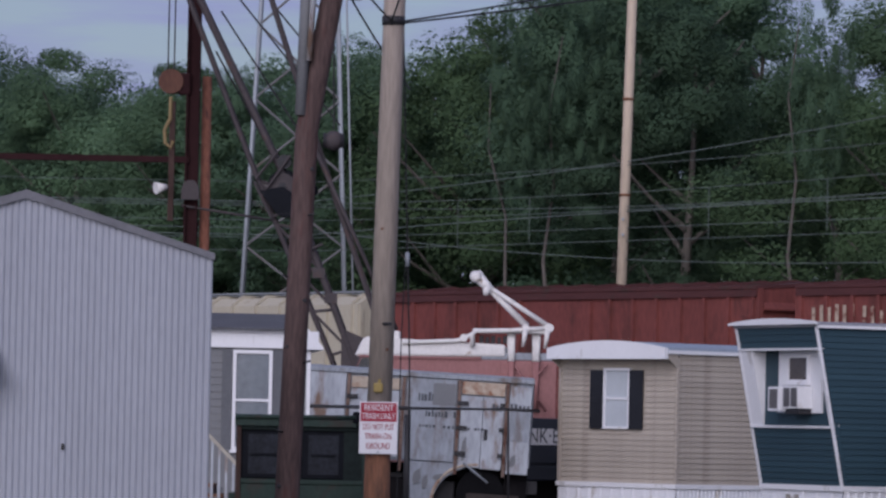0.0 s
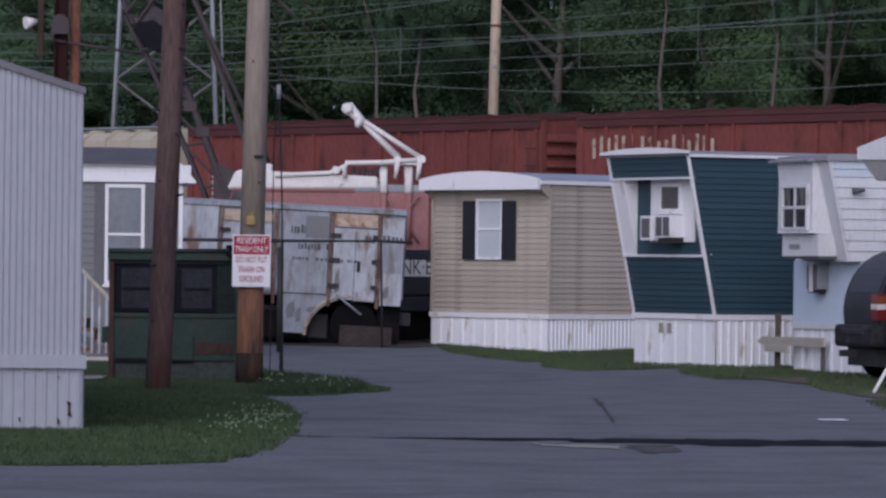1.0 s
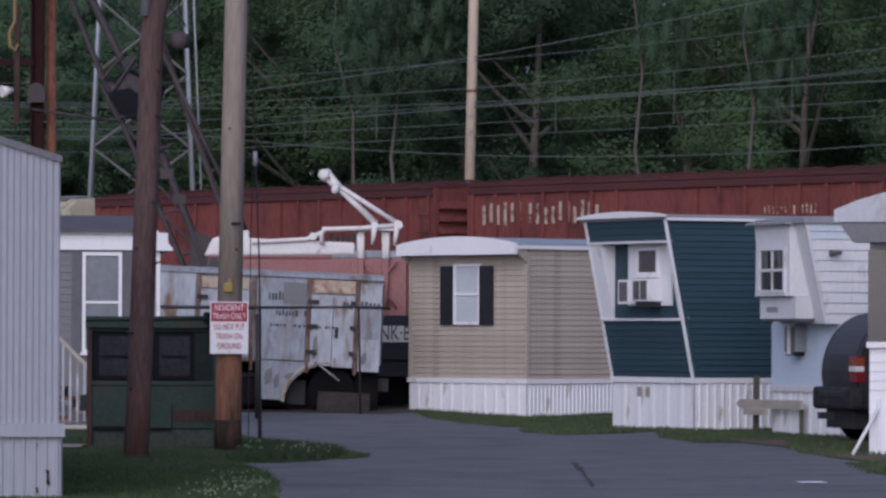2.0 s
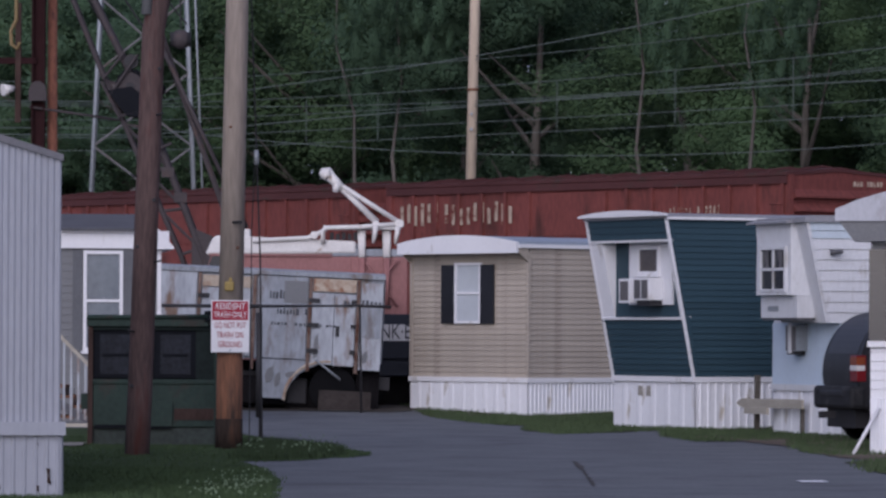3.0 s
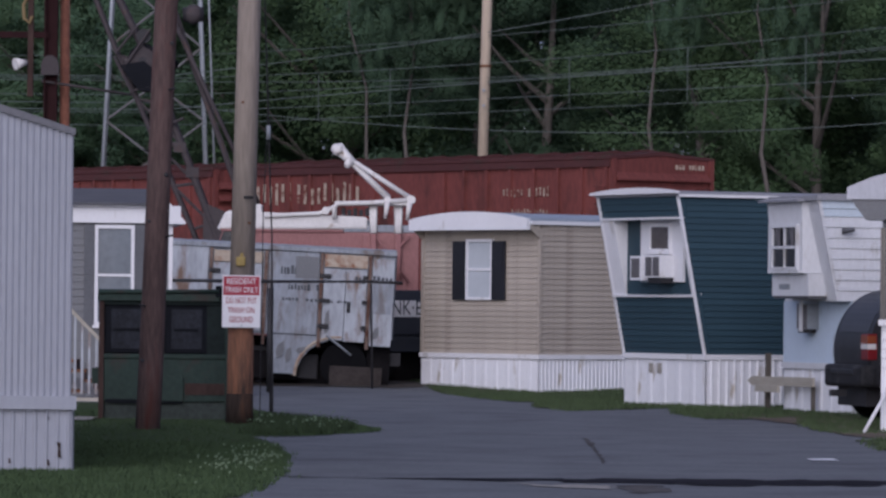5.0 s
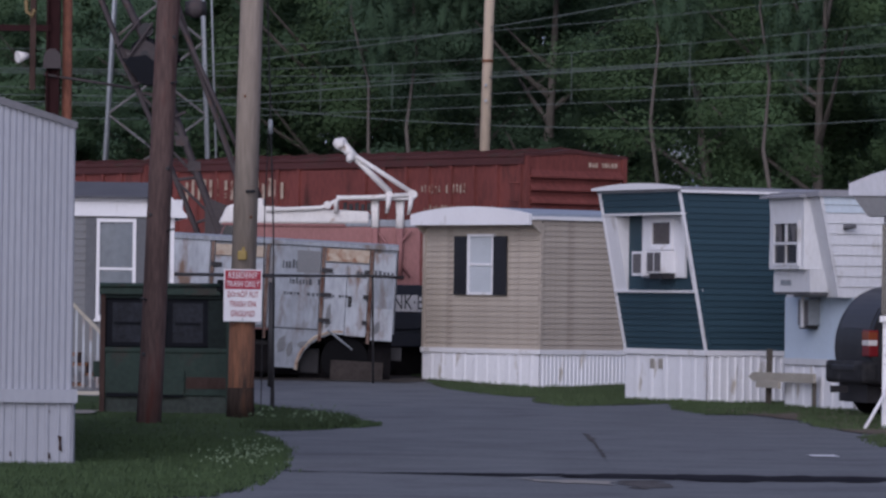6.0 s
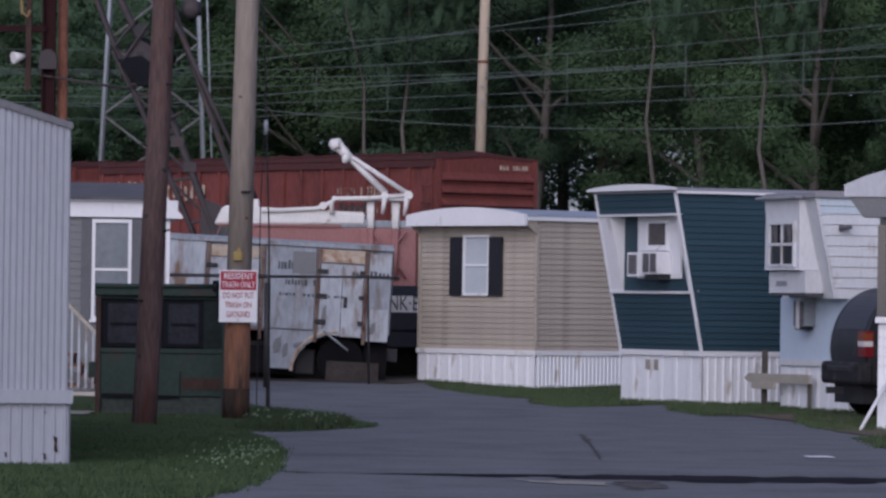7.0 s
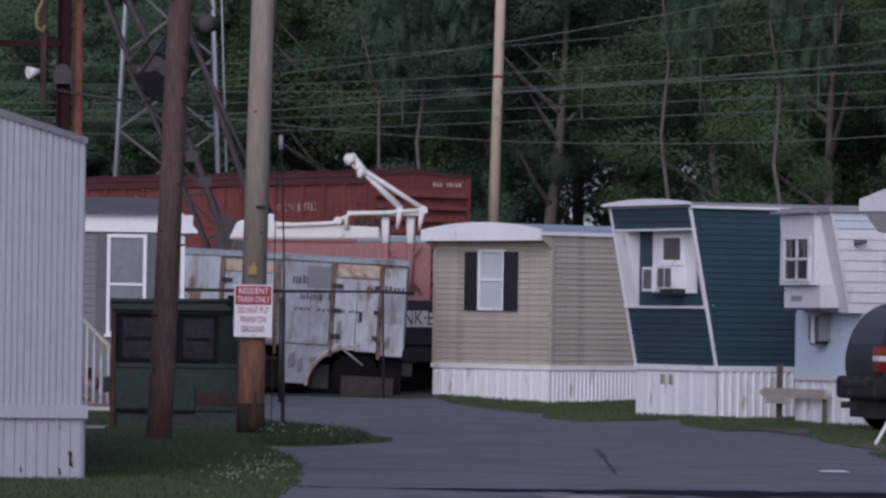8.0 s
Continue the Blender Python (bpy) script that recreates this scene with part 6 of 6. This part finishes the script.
    for x in (-2.1, -1.55):
        part("sheave", rod((x, -0.56, 7.55), (x, -0.42, 7.55), 0.16, n=18), M_DARK, t)
    for i, (a, b) in enumerate((((-3.6, 0, 10.9), (-1.5, 0, 7.8)), ((-3.3, 0, 11.3), (-0.9, 0, 8.4)), ((-2.9, 0, 11.6), (-1.2, 0, 9.6)), ((-3.7, 0, 10.0), (-2.2, 0, 7.4)))):
        part("pendant_rope", rod(a, b, 0.022, n=6), M_WIRED, t)
    # ball and its rope
    bm = bmesh.new()
    bmesh.ops.create_uvsphere(bm, u_segments=18, v_segments=12, radius=0.22, matrix=Matrix.Translation((-1.02, -0.4, 8.05)))
    part("ball_band", rod((-1.25, -0.4, 8.05), (-0.79, -0.4, 8.05), 0.16, 0.16, 14), M_DARK, t)
    part("headache_ball", bm, M_CRANE, t, "round dark steel hook ball")
    part("ball_rope", rod((-1.02, -0.4, 8.3), (-1.1, -0.4, 12.0), 0.02, n=6), M_WIRED, t)


def derrick():
    t = empty("derrick_posts", pose(-8.94, 112.0, 0), "rusty steel derrick posts with a crossbeam and hanging hook", "derrick")
    bm = bmesh.new()
    box(bm, -0.15, 0.15, -0.02, 0.02, 0, 12)
    box(bm, -0.15, -0.11, -0.14, 0.14, 0, 12)
    box(bm, 0.11, 0.15, -0.14, 0.14, 0, 12)
    part("post", bm, M_MAROON, t, "dark maroon steel beam post")
    part("post", rod((0.32, 0.3, 0), (0.28, 0.3, 9.6), 0.125, 0.11, 12), M_RUSTPOST, t, "bright rusty steel tube post")
    part("crossbeam", cube(-4.6, -0.05, -0.1, 0.06, 7.62, 7.76), M_MAROON, t).matrix_basis = pose(0, 0, 0.0)
    part("hanger", cube(-0.52, -0.39, -0.13, 0.02, 6.3, 9.0), M_RUSTDK, t)
    part("block", rod((-0.5, -0.2, 9.45), (-0.5, 0.1, 9.45), 0.28, n=20), M_RUST, t, "rusty red hook block")
    part("block_cheek", cube(-0.35, -0.05, -0.15, 0.1, 9.15, 9.65, 0.05), M_MAROON, t)
    part("hook", path_tube([(-0.5, -0.15, 9.1), (-0.5, -0.15, 8.6), (-0.62, -0.15, 8.35), (-0.6, -0.15, 8.05), (-0.48, -0.15, 7.95), (-0.42, -0.15, 8.1)], 0.045), M_HOOK, t, "faded ochre crane hook")
    for x in (-0.58, -0.44):
        part("rope", rod((x, -0.1, 9.6), (x, -0.1, 12.5), 0.018, n=6), M_WIRED, t)
    part("flood_lamp", rod((-0.78, -0.3, 7.02), (-0.54, -0.15, 7.06), 0.14, 0.06, 14), M_LIFT, t, "white flood lamp")
    part("lamp_arm", rod((-0.56, -0.15, 7.06), (-0.4, 0.0, 7.0), 0.03), M_DARK, t)
    part("cowl", prism(bmesh.new(), [(-0.2, 6.78), (0.2, 6.78), (0.2, 7.0), (0.16, 7.14), (0.06, 7.22), (-0.06, 7.22), (-0.16, 7.14), (-0.2, 7.0)], "y", -0.3, -0.14), M_CRANE, t, "round-topped grey cowl")
    part("bar", rod((-0.2, -0.1, 6.65), (1.9, -0.1, 6.35), 0.03), M_CRANE, t)


def tower():
    t = empty("lattice_tower", pose(-8.34, 142.0, 0.5, 0, 0, 3.3), "tall galvanised steel lattice tower behind the tracks", "tower")
    zs = [3.19 + 2.1 * i for i in range(8)]

    def half(z):
        return 1.68 - 0.044 * z
    for sx in (-1, 1):
        for sy in (-1, 1):
            part("leg", rod((sx * half(0), sy * half(0), 0), (sx * half(17.6), sy * half(17.6), 17.6), 0.062, 0.058), M_GALV, t)
    for z0, z1 in zip(zs, zs[1:]):
        a, b = half(z0), half(z1)
        m = (z0 + z1) / 2
        c = half(m)
        for sy in (-1,):
            for sx in (-1, 1):
                part("brace", rod((sx * c, sy * c, m), (0, sy * a, z0), 0.036, n=6), M_BRACE, t)
                part("brace", rod((sx * c, sy * c, m), (0, sy * b, z1), 0.036, n=6), M_BRACE, t)
    part("conduit", rod((half(0) + 0.22, -half(0), 0), (half(17.6) + 0.25, -half(17.6), 17.6), 0.03), M_GALV, t)


def far_pole():
    t = empty("utility_pole", pose(0.84, 129.3, 0.5), "pale bare wooden utility pole behind the tracks", "utility pole")
    part("shaft", rod((0, 0, 0), (0.3, 0, 16), 0.145, 0.12, 14), M_POLE_FAR, t)
    for z in (7.4, 9.9):
        part("band", rod((0.3 * z / 16, 0, z), (0.3 * z / 16, 0, z + 0.07), 0.15, n=14), M_POLE_LOW, t)
    for dz in (6.4, 6.8):
        part("insulator", rod((0.1, -0.14, dz), (0.1, -0.22, dz), 0.04), M_GALV, t)


def wires():
    """Spans that pass the far pole: height there, slope and bow each way, and the wire's radius."""
    def beside(x, z):
        """The wires run along the track, five metres behind its near edge."""
        a = x / 138.84
        y = 78.6 / (0.602 + 0.799 * a)
        return (a * y, y, 1.6 + (z - 1.6) * y / 138.84)
    rows = [(9.16, 0.167, 0.0031, 0.017), (9.15, 0.087, 0.0019, 0.011), (8.40, 0.072, 0.0021, 0.012), (8.03, 0.043, 0.0033, 0.012), (7.85, 0.085, -0.0012, 0.018),
            (7.92, 0.066, 0.0017, 0.011), (7.43, 0.055, 0.0004, 0.012), (7.07, 0.053, 0.0001, 0.012), (6.65, -0.039, 0.005, 0.014)]
    for z, slope, bow, r in rows:
        curve = [(x, z + slope * max(-8, min(15, x)) + bow * max(-8, min(15, x)) ** 2) for x in range(-22, 20)]
        pts = [beside(x, zz) for x, zz in curve]
        tagged(part("overhead_wire", path_tube(pts, 0.75 * r, 5), M_WIRE), "thin weathered overhead wire sagging between poles", "wire", "overhead wires")
    for x, z0, z1 in ((3.4, 7.25, 8.66), (6.7, 7.5, 9.0), (10.0, 7.6, 9.3), (-1.6, 7.0, 8.3), (-3.6, 6.9, 8.1)):
        tagged(part("dropper_wire", rod(beside(x, z0), beside(x, z1), 0.008, n=5), M_WIRE), "thin upright dropper between two overhead wires", "wire", "overhead wires")
    near = [((-2.72, 67.85, 7.25), (-2.0, 60.0, 8.0)), ((-2.72, 67.85, 7.25), (-3.2, 64.25, 7.7)), ((-2.72, 67.85, 7.2), (4.0, 75.0, 8.9)), ((-2.72, 67.85, 7.22), (1.5, 80.0, 9.2)),
            ((-3.4, 64.25, 7.45), (-4.9, 70.0, 8.6)), ((-3.15, 64.25, 7.3), (-2.6, 72.0, 6.6))]
    for a, b in near:
        a, b = Vector(a), Vector(b)
        pts = [a.lerp(b, i / 10) - Vector((0, 0, 0.2 * i / 10 * (1 - i / 10))) for i in range(11)]
        tagged(part("service_cable", path_tube(pts, 0.014, 5), M_WIRED), "black service cable strung between utility poles", "cable", "service cables")
    guy = empty("guy_wire", pose(-2.47, 68.2, 0), "black guy wire with a pale strain insulator", "cable")
    part("wire", path_tube([(0.12, 0, 0.0), (0.08, 0, 2.6), (0.02, 0, 4.1), (-0.1, 0, 7.2)], 0.012, 6), M_WIRED, guy)
    part("wire", path_tube([(-0.06, 0.02, 0.0), (-0.04, 0.02, 3.0), (0.0, 0.02, 4.0)], 0.008, 6), M_WIRED, guy)
    part("insulator", rod((0.02, 0, 3.9), (0.018, 0, 4.1), 0.035, 0.03, 10), M_GALV, guy)


crane()
derrick()
tower()
far_pole()
wires()


# ---- by the right-hand trailers ----
def suv():
    t = empty("suv", pose(6.3, 73.6, 0, 0, 0, 13), "black sport utility vehicle with red tail lamps", "car")
    W, L = 1.78, 4.6
    rear = [(0.95 - 0.97 * math.cos(a) ** 0.8, 1.0 + 0.97 * math.sin(a)) for a in (math.pi / 2 * i / 14 for i in range(15))]
    prof = [(0.0, 0.5)] + rear + [(2.9, 1.95), (3.3, 1.75), (3.6, 1.25), (4.55, 1.1), (L, 0.9), (L, 0.45), (4.3, 0.42), (0.3, 0.42)]
    bm = bmesh.new()
    prism(bm, prof, "y", 0.0, W)
    bmesh.ops.bevel(bm, geom=[e for e in bm.edges if abs(e.verts[0].co.y - e.verts[1].co.y) < 0.01], offset=0.09, segments=4, affect="EDGES", profile=0.5)
    body = part("body", bm, M_CARBLACK, t)
    body.data.shade_smooth()
    body.data.set_sharp_from_angle(angle=radians(40))
    gl = rear[3:11]
    bm = bmesh.new()
    prism(bm, [(x - 0.01, z) for x, z in gl] + [(x + 0.03, z) for x, z in reversed(gl)], "y", 0.16, W - 0.16)
    part("rear_window", bm, M_GLASSDUST, t, "dusty dark rear window")
    part("side_window", cube(0.6, 3.0, -0.006, 0.02, 1.2, 1.75, 0.004), M_GLASSD, t)
    lamp = part("tail_lamp", cube(-0.05, 0.1, -0.012, 0.32, 0.91, 1.3, 0.012), M_TAILRED, t, "red and amber tail lamp")
    part("amber_lens", cube(-0.056, 0.08, -0.018, 0.31, 1.16, 1.27, 0.006), M_TAILAMB, lamp)
    part("clear_lens", cube(-0.056, 0.08, -0.018, 0.31, 1.07, 1.15, 0.006), M_LIFT, lamp)
    part("tail_lamp", cube(0.06, 0.2, W - 0.1, W + 0.012, 0.86, 1.3, 0.012), M_TAILRED, t, "red and amber tail lamp")
    part("bumper", cube(-0.16, 0.1, -0.03, W + 0.03, 0.5, 0.84, 0.06), M_BUMPER, t, "black plastic rear bumper")
    part("bumper_step", cube(-0.168, -0.1, 0.3, W - 0.3, 0.68, 0.78, 0.02), M_CARBLACK, t)
    part("hitch", cube(-0.34, -0.1, W / 2 - 0.06, W / 2 + 0.06, 0.36, 0.46), M_DARK, t)
    for x in (0.62, 3.5):
        for y in (0.0, W - 0.24):
            wheel_part(t, x, y, 0.37, 0.37, 0.26)
    part("underside", cube(0.0, L - 0.2, 0.2, W - 0.2, 0.22, 0.5), M_DARK, t)


def barrier():
    t = empty("board_barrier", pose(5.14, 82.2, 0, 0, 0, -72), "weathered board nailed across a leaning wooden post", "barrier")
    part("post", cube(0.5, 0.56, -0.045, 0.045, -0.1, 0.95), M_BARK, t).matrix_basis = pose(0, 0, 0, 0, 1.5, 0)
    part("board", prism(bmesh.new(), [(-0.15, 0.47), (0.05, 0.4), (2.7, 0.4), (2.7, 0.55), (0.05, 0.55)], "y", -0.09, -0.05), M_WOOD, t).matrix_basis = pose(0, 0, 0, 0, -0.3, 0)
    part("board", cube(0.3, 1.3, -0.14, -0.09, 0.3, 0.41, 0.005), M_WOOD, t)
    part("rear_stake", cube(2.5, 2.56, -0.04, 0.02, -0.05, 0.42), M_BARK, t)


suv()
barrier()


def motions():
    for car, ahead in TRAIN:
        rows = []
        for t in (0.0, 2.0, 4.0, 6.0, 8.0):
            p = TRACK + ALONG * (SPEED * (t - 7.0) + ahead) + ACROSS * HALF
            rows.append((t, pose(p.x, p.y, RAIL, 0, 0, 127.0)))
        walk(car, rows)


motions()
